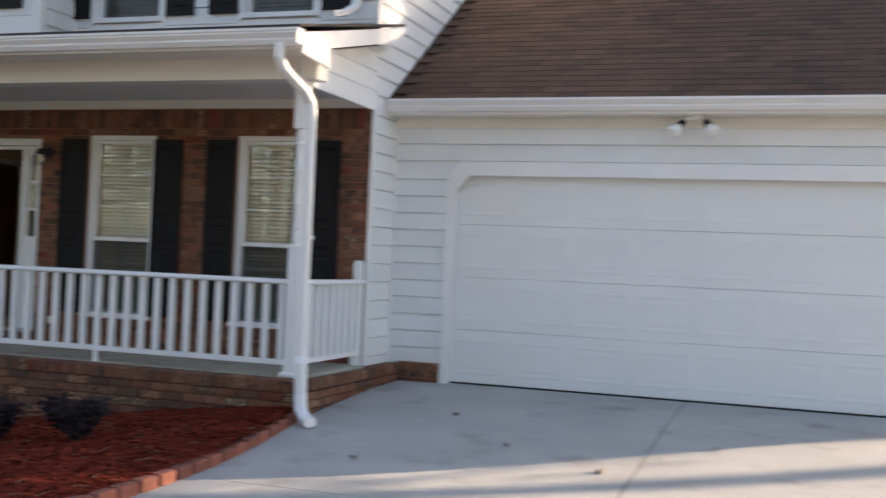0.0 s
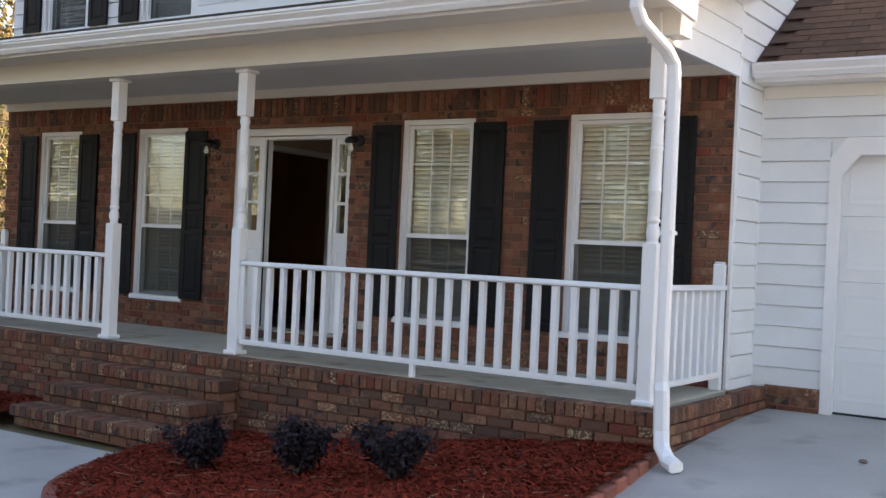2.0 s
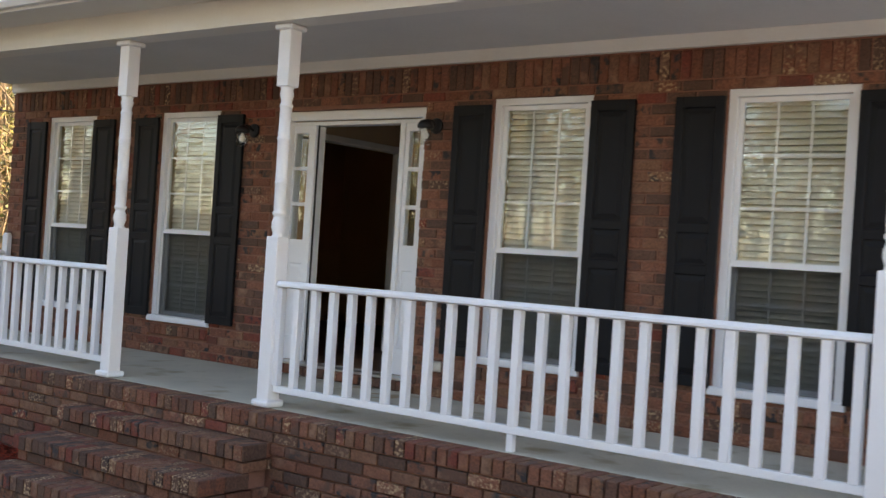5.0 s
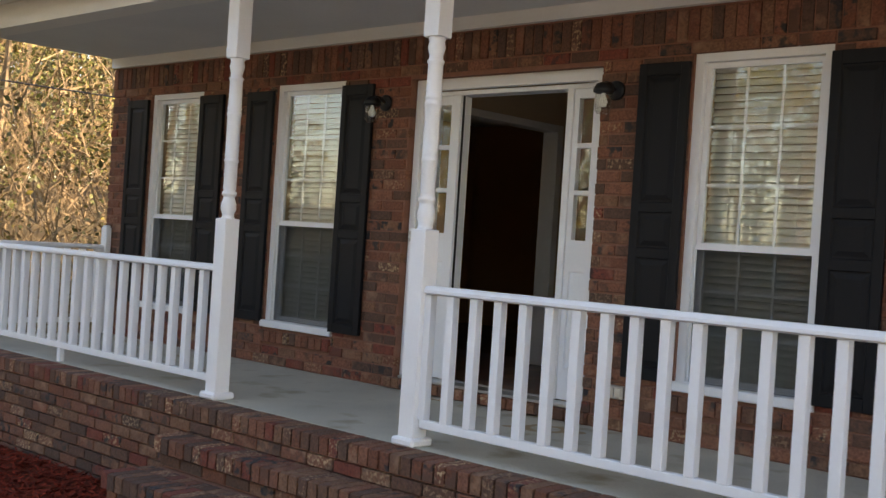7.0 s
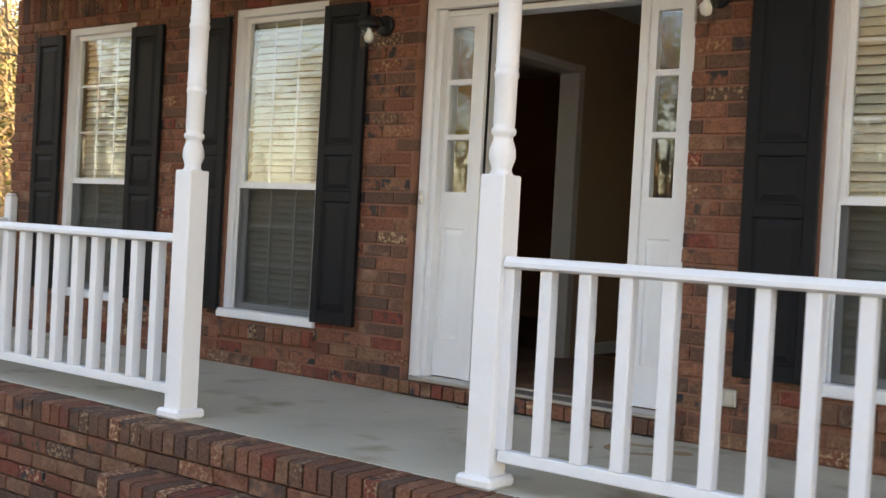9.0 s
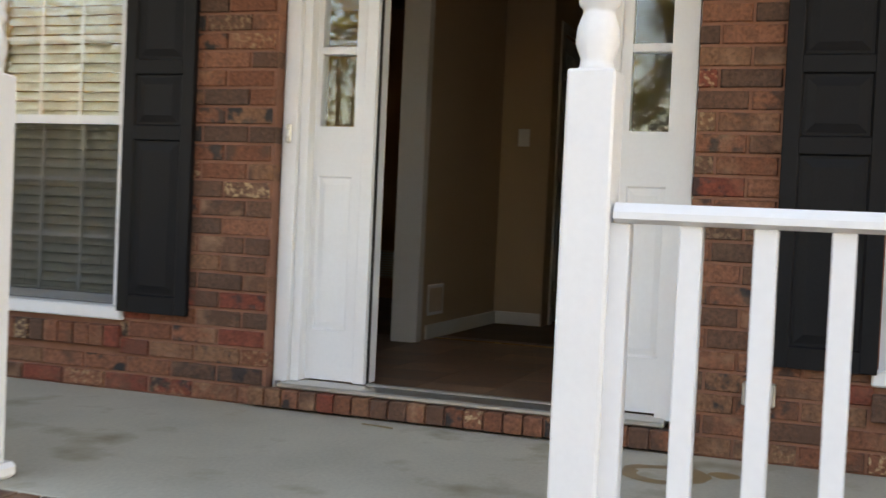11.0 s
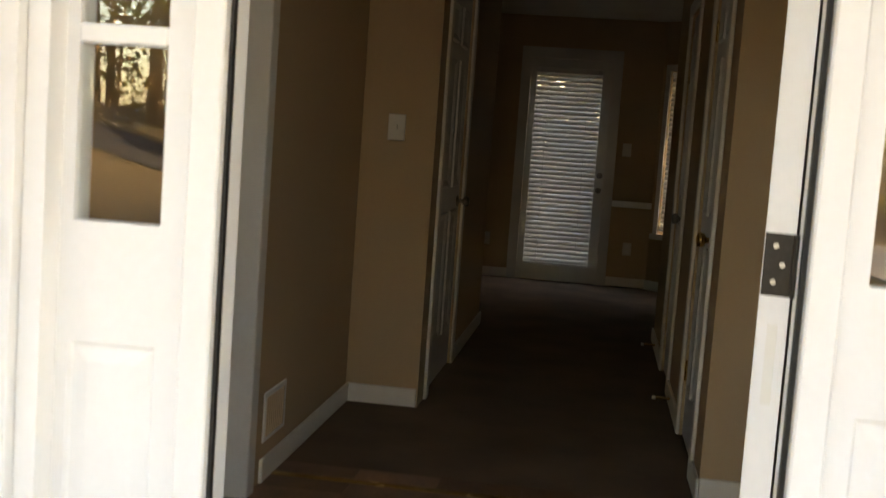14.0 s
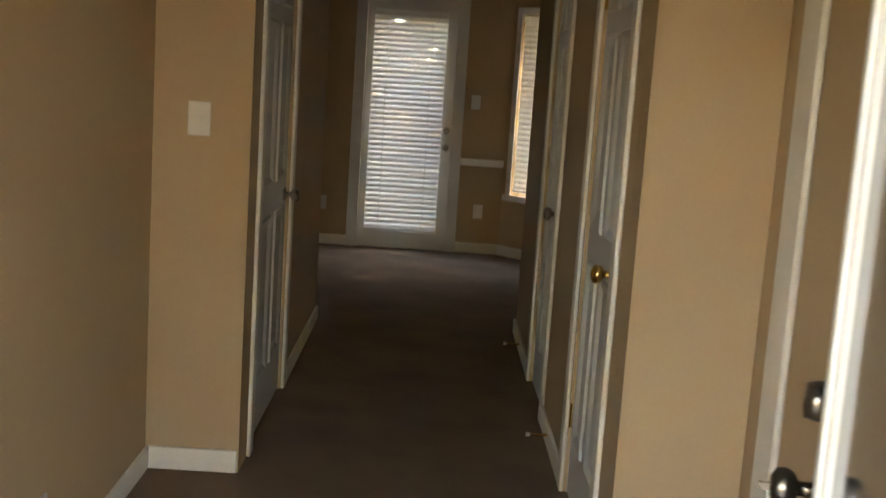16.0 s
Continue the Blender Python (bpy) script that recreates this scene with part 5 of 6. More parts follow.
def wall_lamp():
    l = thing("wall_lamp", "black wall lantern with a clear glass jar", "wall lamp", group="entrance lamps")
    part("back_plate", lathe([(0.06, 0.0), (0.06, -0.015), (0.05, -0.022)], 18, 'Y'), M_BLACK, l, smooth=True)
    part("arm", tube([(0, -0.02, 0.0), (0, -0.07, 0.03), (0, -0.12, 0.03), (0, -0.14, 0.0)], 0.012), M_BLACK, l)
    o = part("cap", lathe([(0.02, 0.03), (0.045, 0.02), (0.062, -0.01), (0.062, -0.03), (0.05, -0.035)], 18), M_BLACK, l, smooth=True)
    o.location = (0, -0.14, 0)
    o = part("glass_jar", lathe([(0.046, -0.03), (0.05, -0.05), (0.05, -0.14), (0.04, -0.155), (0.037, -0.15), (0.046, -0.138), (0.046, -0.05), (0.042, -0.03)], 18), M_CLEAR, l, "clear glass jar", True)
    o.location = (0, -0.14, 0)
    o = part("bulb", lathe([(0.012, -0.03), (0.013, -0.05), (0.028, -0.085), (0.022, -0.11), (0.005, -0.118)], 14), M_BULB, l, "frosted bulb", True)
    o.location = (0, -0.14, 0)
    return l


lamp = wall_lamp()
lamp.location = (-1.01, -0.012, 2.05)
copy_thing(lamp, pose(0.985, -0.012, 2.05))


def flood_light():
    f = thing("flood_light", "twin white security flood lights under the garage eave", "flood light")
    part("mount", lathe([(0.055, 0.0), (0.055, -0.02), (0.035, -0.03)], 16), M_WHITE, f, smooth=True)
    for s in (-1, 1):
        aim = Vector((s * 0.55, -0.45, -0.75)).normalized()
        turn = aim.to_track_quat('Z', 'Y').to_matrix().to_4x4()
        part("swivel_arm", tube([(s * 0.02, 0, -0.02), (s * 0.06, -0.01, -0.03), (s * 0.085, -0.02, -0.05)], 0.012), M_WHITE, f)
        head = part("lamp_head", lathe([(0.018, 0.0), (0.026, 0.008), (0.028, 0.04), (0.030, 0.055)], 16), M_BLACK, f, "dark metal lamp holder", smooth=True)
        head.matrix_basis = Matrix.Translation((s * 0.08, -0.018, -0.045)) @ turn
        part("bulb", lathe([(0.020, 0.054), (0.030, 0.07), (0.052, 0.11), (0.055, 0.125), (0.045, 0.142), (0.02, 0.152)], 16), M_BULB, head, "frosted reflector bulb", True)
    f.matrix_basis = pose(7.83, 0.45, 2.505) @ Matrix.Diagonal((1.2, 1.2, 1.2, 1))


flood_light()


# ---- indoors ----
def six_panel_door(w, label):
    """A moulded six-panel door, face towards -y, hinge at x=0."""
    d = thing("interior_door", label, "door", group="interior doors")
    part("leaf", soft_box(0, w, 0.0, 0.036, 0.006, 2.03, 0.003), M_INDOOR, d)
    for xx in (w * 0.28, w * 0.72):
        for zc, hh in ((1.83, 0.20), (1.33, 0.66), (0.55, 0.66)):
            o = part("panel", panel_relief(w * 0.30, hh, M_INDOOR, deep=-0.009), None, d)
            o.location = (xx, -0.0005, zc)
    return d


def knob_at(door, x, z, mat, label, y=0.0):
    o = part("door_knob", lathe([(0.032, 0.0), (0.032, -0.007), (0.012, -0.012), (0.011, -0.032), (0.025, -0.040), (0.029, -0.052), (0.026, -0.064), (0.012, -0.070)], 18, 'Y'), mat, door, label, True)
    o.location = (x, y, z)


def interior():
    fl = tagged(part("floor", boxes((XL + 0.11, XR - 0.11, 2.21, 8.926, FZ - 0.1, FZ)), M_CARPET), "dark brown carpet", "floor", kind="structure")
    fl2 = tagged(part("floor", boxes((XL + 0.11, XR - 0.11, 0.246, 2.20, FZ - 0.1, FZ)), M_FOYER), "mottled brown foyer vinyl floor", "floor", kind="structure")
    rngf = random.Random(14)
    tile = mesh_of("vinyl_tile", soft_box(-0.1506, 0.1506, -0.150, 0.150, 0.0, 0.004, 0.0008), M_TILE)
    for i in range(-3, 4):
        for j in range(7):
            o = part("vinyl_tile", tile, None, fl2)
            o.location = (0.02 + i * 0.302 + 0.15, 0.41 + j * 0.2735 * 1.1, FZ)
    tagged(part("carpet_strip", soft_box(-0.88, 0.98, 2.185, 2.225, FZ + 0.001, FZ + 0.008, 0.003), M_BRASS), "brass carpet edge strip across the floor", "trim", kind="structure")
    tagged(part("ceiling", boxes((XL + 0.11, XR - 0.11, 0.24, 8.926, 2.55, 2.60)), M_INCEIL), "plain painted ceiling", "ceiling", kind="structure")
    wl = tagged(part("wall_hall_left", boxes((-1.01, -0.89, 1.98, 3.405, FZ, 2.55), (-1.01, -0.89, 0.246, 1.98, 2.12, 2.55)), M_TAN), "tan painted foyer wall", "wall", kind="structure")
    ws = tagged(part("wall_stub", boxes((-1.6, -0.55, 3.41, 3.53, FZ, 2.55)), M_TAN), "tan painted wall stub beside the hall", "wall", kind="structure")
    wl2 = tagged(part("wall_hall_left", boxes((-0.67, -0.55, 3.532, 3.65, FZ, 2.55), (-0.67, -0.55, 4.52, 6.0, FZ, 2.55), (-0.67, -0.55, 3.65, 4.52, 2.12, 2.55)), M_TAN), "tan painted hall wall", "wall", kind="structure")
    wr = tagged(part("wall_hall_right", boxes((0.65, 0.77, 2.572, 2.74, FZ, 2.55), (0.65, 0.77, 3.42, 4.28, FZ, 2.55), (0.65, 0.77, 4.92, 5.97, FZ, 2.55), (0.65, 0.77, 2.74, 3.42, 2.12, 2.55), (0.65, 0.77, 4.28, 4.92, 2.12, 2.55)), M_TAN), "tan painted hall wall with doors", "wall", kind="structure")
    tagged(part("wall_foyer_right", boxes((0.65, 1.0, 2.45, 2.57, FZ, 2.55), (1.002, 1.12, 0.246, 2.57, FZ, 2.55)), M_TAN), "tan painted foyer wall beside the front door", "wall", kind="structure")
    tagged(part("wall_room_right", boxes((1.9, 2.0, 0.246, 8.9, FZ, 2.55), (0.772, 1.898, 3.9, 4.0, FZ, 2.55)), M_TAN), "tan painted inner wall", "wall", kind="structure")
    tagged(part("wall_room_left", boxes((-4.4, -1.604, 4.9, 5.0, FZ, 2.55), (-4.5, -4.4, 0.3, 5.0, FZ, 2.55)), M_ORANGE), "russet painted wall of the side room", "wall", kind="structure")
    tagged(part("wall_room_left", boxes((-1.7, -1.60, 3.532, 4.898, FZ, 2.55)), M_ORANGE), "russet painted wall of the side room", "wall", kind="structure")
    tagged(part("wall_back_left", boxes((-3.2, -3.1, 5.0, 8.926, FZ, 2.55)), M_TAN), "tan painted back room wall", "wall", kind="structure")
    bb = thing("baseboard", "white painted baseboards", "baseboard", kind="structure")
    runs = [(-0.888, -0.874, 2.07, 3.402), (-0.886, -0.555, 3.394, 3.408), (-0.548, -0.534, 4.61, 6.0), (0.634, 0.648, 2.436, 2.67), (0.634, 0.648, 3.49, 4.21), (0.634, 0.648, 4.99, 5.97), (0.649, 0.985, 2.434, 2.448), (0.986, 1.0, 0.3, 2.12),
            (-3.0, -0.61, 8.912, 8.928), (0.33, 0.70, 8.912, 8.928)]
    for x0, x1, y0, y1 in runs:
        part("board", soft_box(x0, x1, y0, y1, FZ + 0.002, FZ + 0.088, 0.004), M_TRIM, bb)
    cas = thing("door_casings", "white painted door casings", "trim", kind="structure")

    def case_x(plane, sgn, y0, y1, zt=2.115, depth=0.016):
        x0, x1 = sorted((plane, plane + sgn * depth))
        for q in ((x0, x1, y0 - 0.07, y0 + 0.004, FZ, zt + 0.066), (x0, x1, y1 - 0.004, y1 + 0.07, FZ, zt + 0.066), (x0, x1, y0 + 0.004, y1 - 0.004, zt - 0.004, zt + 0.066)):
            part("casing", soft_box(*q, 0.004), M_TRIM, cas)
    case_x(0.649, -1, 2.74, 3.42)
    case_x(0.649, -1, 4.28, 4.92)
    case_x(-0.549, 1, 3.65, 4.52)
    part("casing", soft_box(-1.03, -0.872, 1.90, 1.978, FZ, 2.12, 0.004), M_TRIM, cas)
    part("casing", soft_box(-1.03, -0.872, 0.248, 0.30, FZ, 2.12, 0.004), M_TRIM, cas)
    part("casing", soft_box(-1.03, -0.872, 0.30, 1.90, 2.06, 2.118, 0.004), M_TRIM, cas)
    part("casing", soft_box(0.98, 1.0, 2.16, 2.30, FZ, 2.12, 0.006), M_TRIM, cas)
    d1 = six_panel_door(0.67, "grey-white six-panel door with a brass knob, closed")
    knob_at(d1, 0.60, 0.925, M_BRASS, "bright brass knob")
    d1.matrix_basis = pose(0.662, 3.415, FZ, 0, 0, -90)
    for z in (0.25, 1.75):
        part("hinge", tube([(0.84 - 0.84, -0.008, z), (0.0, -0.008, z + 0.09)], 0.006), M_BRASS, d1)
    d2 = six_panel_door(0.63, "grey-white six-panel door with a bronze knob, closed")
    knob_at(d2, 0.57, 0.92, M_NICKEL, "dark bronze knob")
    d2.matrix_basis = pose(0.662, 4.915, FZ, 0, 0, -90)
    d3 = six_panel_door(0.86, "grey-white six-panel door with a nickel knob, closed")
    knob_at(d3, 0.78, 0.92, M_NICKEL, "aged nickel knob")
    d3.matrix_basis = pose(-0.562, 3.655, FZ, 0, 0, 90)
    # back door with its blind
    e = thing("door_2", "white back door with a full glass pane", "door", kind="structure")
    part("casing", boxes((-0.61, -0.52, 8.90, 8.929, FZ, 2.26), (0.24, 0.33, 8.90, 8.929, FZ, 2.26), (-0.52, 0.24, 8.90, 8.929, 2.16, 2.26)), M_INDOOR, e)
    y0, y1 = 8.935, 8.98
    part("leaf", boxes((-0.5195, -0.452, y0, y1, FZ + 0.001, 2.1595), (0.145, 0.2395, y0, y1, FZ + 0.001, 2.1595), (-0.452, 0.145, y0, y1, FZ + 0.001, FZ + 0.17), (-0.452, 0.145, y0, y1, 2.055, 2.1595)), M_INDOOR, e)
    pn = part("pane", boxes((-0.452, 0.145, y0 + 0.025, y0 + 0.03, FZ + 0.17, 2.055)), M_GLASS, e)
    pn.visible_shadow = False
    k = part("door_knob", lathe([(0.03, 0), (0.03, -0.008), (0.011, -0.012), (0.011, -0.03), (0.027, -0.045), (0.025, -0.06), (0.01, -0.066)], 16, 'Y'), M_NICKEL, e, "nickel knob", True)
    k.location = (0.195, y0, 0.96)
    k = part("deadbolt", lathe([(0.03, 0), (0.03, -0.014), (0.015, -0.02)], 16, 'Y'), M_NICKEL, e, "nickel deadbolt", True)
    k.location = (0.195, y0, 1.10)
    bl = blind(0.615, 1.85, M_BLINDW, "white slatted blind on the back door", pitch=0.0437, tilt=58)
    bl.location = (-0.154, 8.905, 2.075)
    # bay side wall of the back room with its window, turned to the hall
    wb = thing("wall_bay", "tan painted bay wall with a window", "wall", kind="structure")
    bx, by = 0.70, 8.92
    L = 1.3
    wz0, wz1 = 0.60, 2.10
    o = part("bay_panel", boxes((0, 0.10, 0, 0.1, FZ, 2.55), (0.62, L, 0, 0.1, FZ, 2.55), (0.10, 0.62, 0, 0.1, FZ, wz0), (0.10, 0.62, 0, 0.1, wz1, 2.55)), M_TAN, wb)
    wpane = part("bay_pane", boxes((0.10, 0.62, 0.05, 0.055, wz0, wz1)), M_GLASS, wb)
    wpane.visible_shadow = False
    part("bay_casing", boxes((0.05, 0.10, -0.015, -0.002, wz0 - 0.05, wz1 + 0.06), (0.62, 0.67, -0.015, -0.002, wz0 - 0.05, wz1 + 0.06), (0.10, 0.62, -0.015, -0.002, wz1, wz1 + 0.06), (0.03, 0.69, -0.03, -0.002, wz0 - 0.05, wz0)), M_WHITE, wb)
    part("bay_baseboard", boxes((0.0, L, -0.014, -0.001, FZ, FZ + 0.088)), M_WHITE, wb)
    wb.matrix_basis = pose(bx, by, 0, 0, 0, -45)
    bl2 = blind(0.50, 1.46, M_BLINDW, "white slatted blind in the bay window", pitch=0.045, tilt=64)
    bl2.matrix_basis = pose(bx, by, 0, 0, 0, -45) @ pose(0.36, 0.02, wz1 - 0.01)
    cr = tagged(part("chair_rail", soft_box(0.33, 0.70, 8.905, 8.928, 0.82, 0.88, 0.006), M_WHITE), "white chair rail moulding", "trim", kind="structure")

    def plate(name, m, label, kindname, toggle=True):
        p = thing(name, label, kindname)
        part("plate", soft_box(-0.04, 0.04, -0.006, 0.0, -0.06, 0.06, 0.003), M_PLATE, p)
        if toggle:
            part("toggle", soft_box(-0.005, 0.005, -0.015, -0.005, -0.012, 0.012, 0.002), M_PLATE, p)
        else:
            for z in (-0.028, 0.028):
                part("socket", soft_box(-0.016, 0.016, -0.009, -0.005, z - 0.013, z + 0.013, 0.003), M_WHITE, p)
        p.matrix_basis = m
    plate("light_switch", pose(-0.73, 3.409, 1.355), "white light switch plate on the tan wall", "switch")
    plate("light_switch", pose(0.428, 8.929, 1.355), "small white light switch beside the back door", "switch")
    plate("wall_outlet", pose(0.506, 8.929, 0.43), "white outlet on the tan wall", "outlet", False)
    plate("wall_outlet", pose(-0.83, 8.929, 0.43), "white outlet on the tan wall", "outlet", False)
    v = thing("floor_vent", "white wall register with dark slots", "vent")
    part("frame", soft_box(-0.13, 0.13, -0.008, 0.0, -0.09, 0.09, 0.003), M_WHITE, v)
    for k in range(9):
        part("louver", boxes((-0.11 + k * 0.024, -0.098 + k * 0.024, -0.011, -0.0075, -0.07, 0.07)), M_TAN, v)
    v.matrix_basis = pose(-0.889, 2.22, 0.30, 0, 0, 90)
    v2 = thing("wall_vent", "metal return air grille low on the russet wall", "vent")
    part("frame", soft_box(-0.20, 0.20, -0.008, 0.0, -0.12, 0.12, 0.003), M_TAN, v2)
    for k in range(10):
        part("louver", boxes((-0.18, 0.18, -0.012, -0.0075, -0.10 + k * 0.021, -0.09 + k * 0.021)), M_ALU, v2)
    v2.matrix_basis = pose(-2.3, 4.899, 0.36)
    tagged(part("baseboard_room", soft_box(-4.3, -1.71, 4.884, 4.898, FZ + 0.002, FZ + 0.09, 0.004), M_ORANGE), "painted baseboard of the side room", "baseboard", kind="structure")
    for y in (3.9, 5.46):
        st = thing("door_stop", "small white spring door stop on the baseboard", "door stop")
        part("spring", tube([(0, 0, 0), (-0.075, 0, 0.0)], 0.006), M_BRASS, st)
        part("tip", tube([(-0.073, 0, 0), (-0.09, 0, 0)], 0.009), M_PLATE, st)
        st.location = (0.636, y, FZ + 0.055)


interior()


# ---- outdoors: bed edging, shrubs, debris ----
def edging():
    e = thing("bed_edging", "row of red concrete edging bricks round the mulch bed", "edging")
    me = mesh_of("edging_brick", soft_box(-0.097, 0.097, -0.045, 0.045, -0.06, 0.055, 0.012), M_EDGE)
    rng = random.Random(8)
    for p, q in zip(BEDLINE, BEDLINE[1:]):
        c = (p + q) / 2
        a = math.degrees(math.atan2(q.y - p.y, q.x - p.x))
        o = part("edging_brick", me, None, e)
        o.matrix_basis = pose(c.x, c.y, ground_z(c.x, c.y) + 0.02, rng.uniform(-3, 3), rng.uniform(-2, 2), a + rng.uniform(-2, 2))


edging()


def leaf_mesh(name, centre_fn, count, size, mat, seed, thin=0.45):
    rng = random.Random(seed)
    verts, faces = [], []
    for _ in range(count):
        c = Vector(centre_fn(rng))
        d = Vector((rng.gauss(0, 1), rng.gauss(0, 1), rng.gauss(0, 0.8))).normalized()
        s = d.cross(Vector((rng.gauss(0, 1), rng.gauss(0, 1), rng.gauss(0, 1)))).normalized()
        ln = size * rng.uniform(0.6, 1.4)
        k = len(verts)
        verts += [c - d * ln * 0.5, c + s * ln * thin * 0.5, c + d * ln * 0.5, c - s * ln * thin * 0.5]
        faces.append((k, k + 1, k + 2, k + 3))
    me = bpy.data.meshes.new(name)
    me.from_pydata(verts, [], faces)
    me.materials.append(mat)
    return me


def shrub(seed):
    s = thing("dark_shrub", "small dark purple-leaved shrub in the mulch", "shrub", group="bed shrubs")
    rng = random.Random(seed)
    bm = bmesh.new()
    tips = []
    for k in range(16):
        a, sp = rng.uniform(0, 6.28), rng.uniform(0.05, 0.22)
        h = rng.uniform(0.14, 0.31)
        tip = Vector((math.cos(a) * sp, math.sin(a) * sp, h))
        tips.append(tip)
        b2 = tube([(0, 0, -0.02), tuple(tip * 0.5 + Vector((0, 0, 0.04))), tuple(tip)], [0.007, 0.005, 0.002], 5)
        tmp = bpy.data.meshes.new("t")
        b2.to_mesh(tmp)
        b2.free()
        bm.from_mesh(tmp)
        bpy.data.meshes.remove(tmp)
    part("stem_cluster", bm, M_BARK, s)

    def where(r):
        t = r.choice(tips)
        f = r.uniform(0.35, 1.08)
        return (t.x * f + r.gauss(0, 0.035), t.y * f + r.gauss(0, 0.035), max(0.0, t.z * f + 0.02 + r.gauss(0, 0.03)))
    part("foliage", leaf_mesh("foliage", where, 3400, 0.040, M_SHRUB, seed), None, s)
    return s


for k, (x, y) in enumerate(((2.24, -3.22), (3.08, -3.16), (3.83, -3.13))):
    s = shrub(20 + k)
    s.location = (x, y, mulch_z(x, y))


def debris():
    rng = random.Random(4)
    for x, y, k in ((6.1, -1.0, 0), (6.8, -1.9, 1), (7.6, -2.4, 1), (5.9, -2.7, 1), (8.3, -1.4, 1), (6.6, -4.2, 1)):
        t = thing("fallen_leaf" if k else "dark_clod", "dry curled leaf on the concrete" if k else "small dark clod on the concrete", "leaf" if k else "debris")
        if k:
            part("blade", leaf_mesh("blade", lambda r: (r.gauss(0, 0.015), r.gauss(0, 0.015), 0.012), 3, 0.06, M_BARK, int(x * 10), 0.5), None, t)
        else:
            bm = bmesh.new()
            bmesh.ops.create_icosphere(bm, subdivisions=2, radius=0.03)
            for v in bm.verts:
                v.co *= 1 + 0.4 * noise.noise(v.co * 40)
                v.co.z *= 0.5
            part("lump", bm, M_BARK, t)
        t.location = (x, y, ground_z(x, y) + (0.002 if k else 0.010))
    tw = thing("twig", "pale dry twig on the porch floor", "twig")
    part("stick", tube([(0, 0, 0.004), (0.06, -0.015, 0.006), (0.13, -0.02, 0.004)], 0.003, 5), M_TWIG, tw)
    tw.location = (-0.28, -0.14, 0.0)


debris()


# ---- woods and distance ----
def bare_tree(seed, h, leaf_mat, leaves, leaf_size, label):
    t = thing("tree", label, "tree", group="yard trees")
    rng = random.Random(seed)
    bm = bmesh.new()
    tips = []

    def limb(p, d, ln, r, depth):
        pts, rad = [p], [r]
        for k in range(4):
            d = (d + Vector((rng.gauss(0, 0.12), rng.gauss(0, 0.12), 0.06))).normalized()
            pts.append(pts[-1] + d * ln / 4)
            rad.append(r * (1 - 0.16 * (k + 1)))
        b2 = tube(pts, rad, 7 if depth < 2 else 4)
        tmp = bpy.data.meshes.new("t")
        b2.to_mesh(tmp)
        b2.free()
        bm.from_mesh(tmp)
        bpy.data.meshes.remove(tmp)
        if depth >= 3:
            tips.extend(pts[2:])
            return
        for k in range(5 if depth == 0 else 4):
            i = rng.choice((2, 3, 4, 4)) if depth else rng.choice((1, 2, 3, 4))
            a = rng.uniform(0, 6.28)
            nd = (d * 0.6 + Vector((math.cos(a), math.sin(a), rng.uniform(-0.1, 0.6))) * 0.75).normalized()
            limb(pts[i], nd, ln * rng.uniform(0.45, 0.65), rad[i] * 0.55, depth + 1)
    limb(Vector((0, 0, -0.2)), Vector((0, 0, 1)), h * 0.62, h * 0.016, 0)
    part("trunk", bm, M_BARK, t, "grey-brown bark trunk and limbs")
    if leaves:
        part("crown", leaf_mesh("crown", lambda r: (r.choice(tips) + Vector((r.gauss(0, 0.35), r.gauss(0, 0.35), r.gauss(0, 0.3)))), leaves, leaf_size, leaf_mat, seed + 1, 0.6), None, t)
    return t


protos = [bare_tree(31, 13, M_LEAF_B, 9000, 0.09, "tall bare autumn tree with a few brown leaves"),
          bare_tree(32, 15, M_LEAF_G, 30000, 0.13, "tall green tree with a dense crown"),
          bare_tree(33, 11, M_LEAF_Y, 16000, 0.10, "yellowing autumn tree with a thin crown")]
# The trees at (25, 10) and (21, 4.5) are unseen, added to shade the drive.
SPOTS = [(-9, -24, 0), (-3, -30, 1), (3, -26, 2), (9, -33, 1), (15, -27, 0), (21, -20, 1), (-15, -20, 1), (-20, -28, 2), (0, -42, 1), (12, -44, 0), (-10, -40, 1), (26, -34, 1),
         (22, -9, 0), (25, 10, 1), (21, 4.5, 1), (12, 26, 0), (26, 20, 1), (-24, -12, 2)]
used = set()
rng_t = random.Random(77)
for x, y, k in SPOTS:
    m = pose(x, y, ground_z(x, y), 0, 0, rng_t.uniform(0, 360))
    if k not in used:
        protos[k].matrix_basis = m
        used.add(k)
    else:
        copy_thing(protos[k], m)


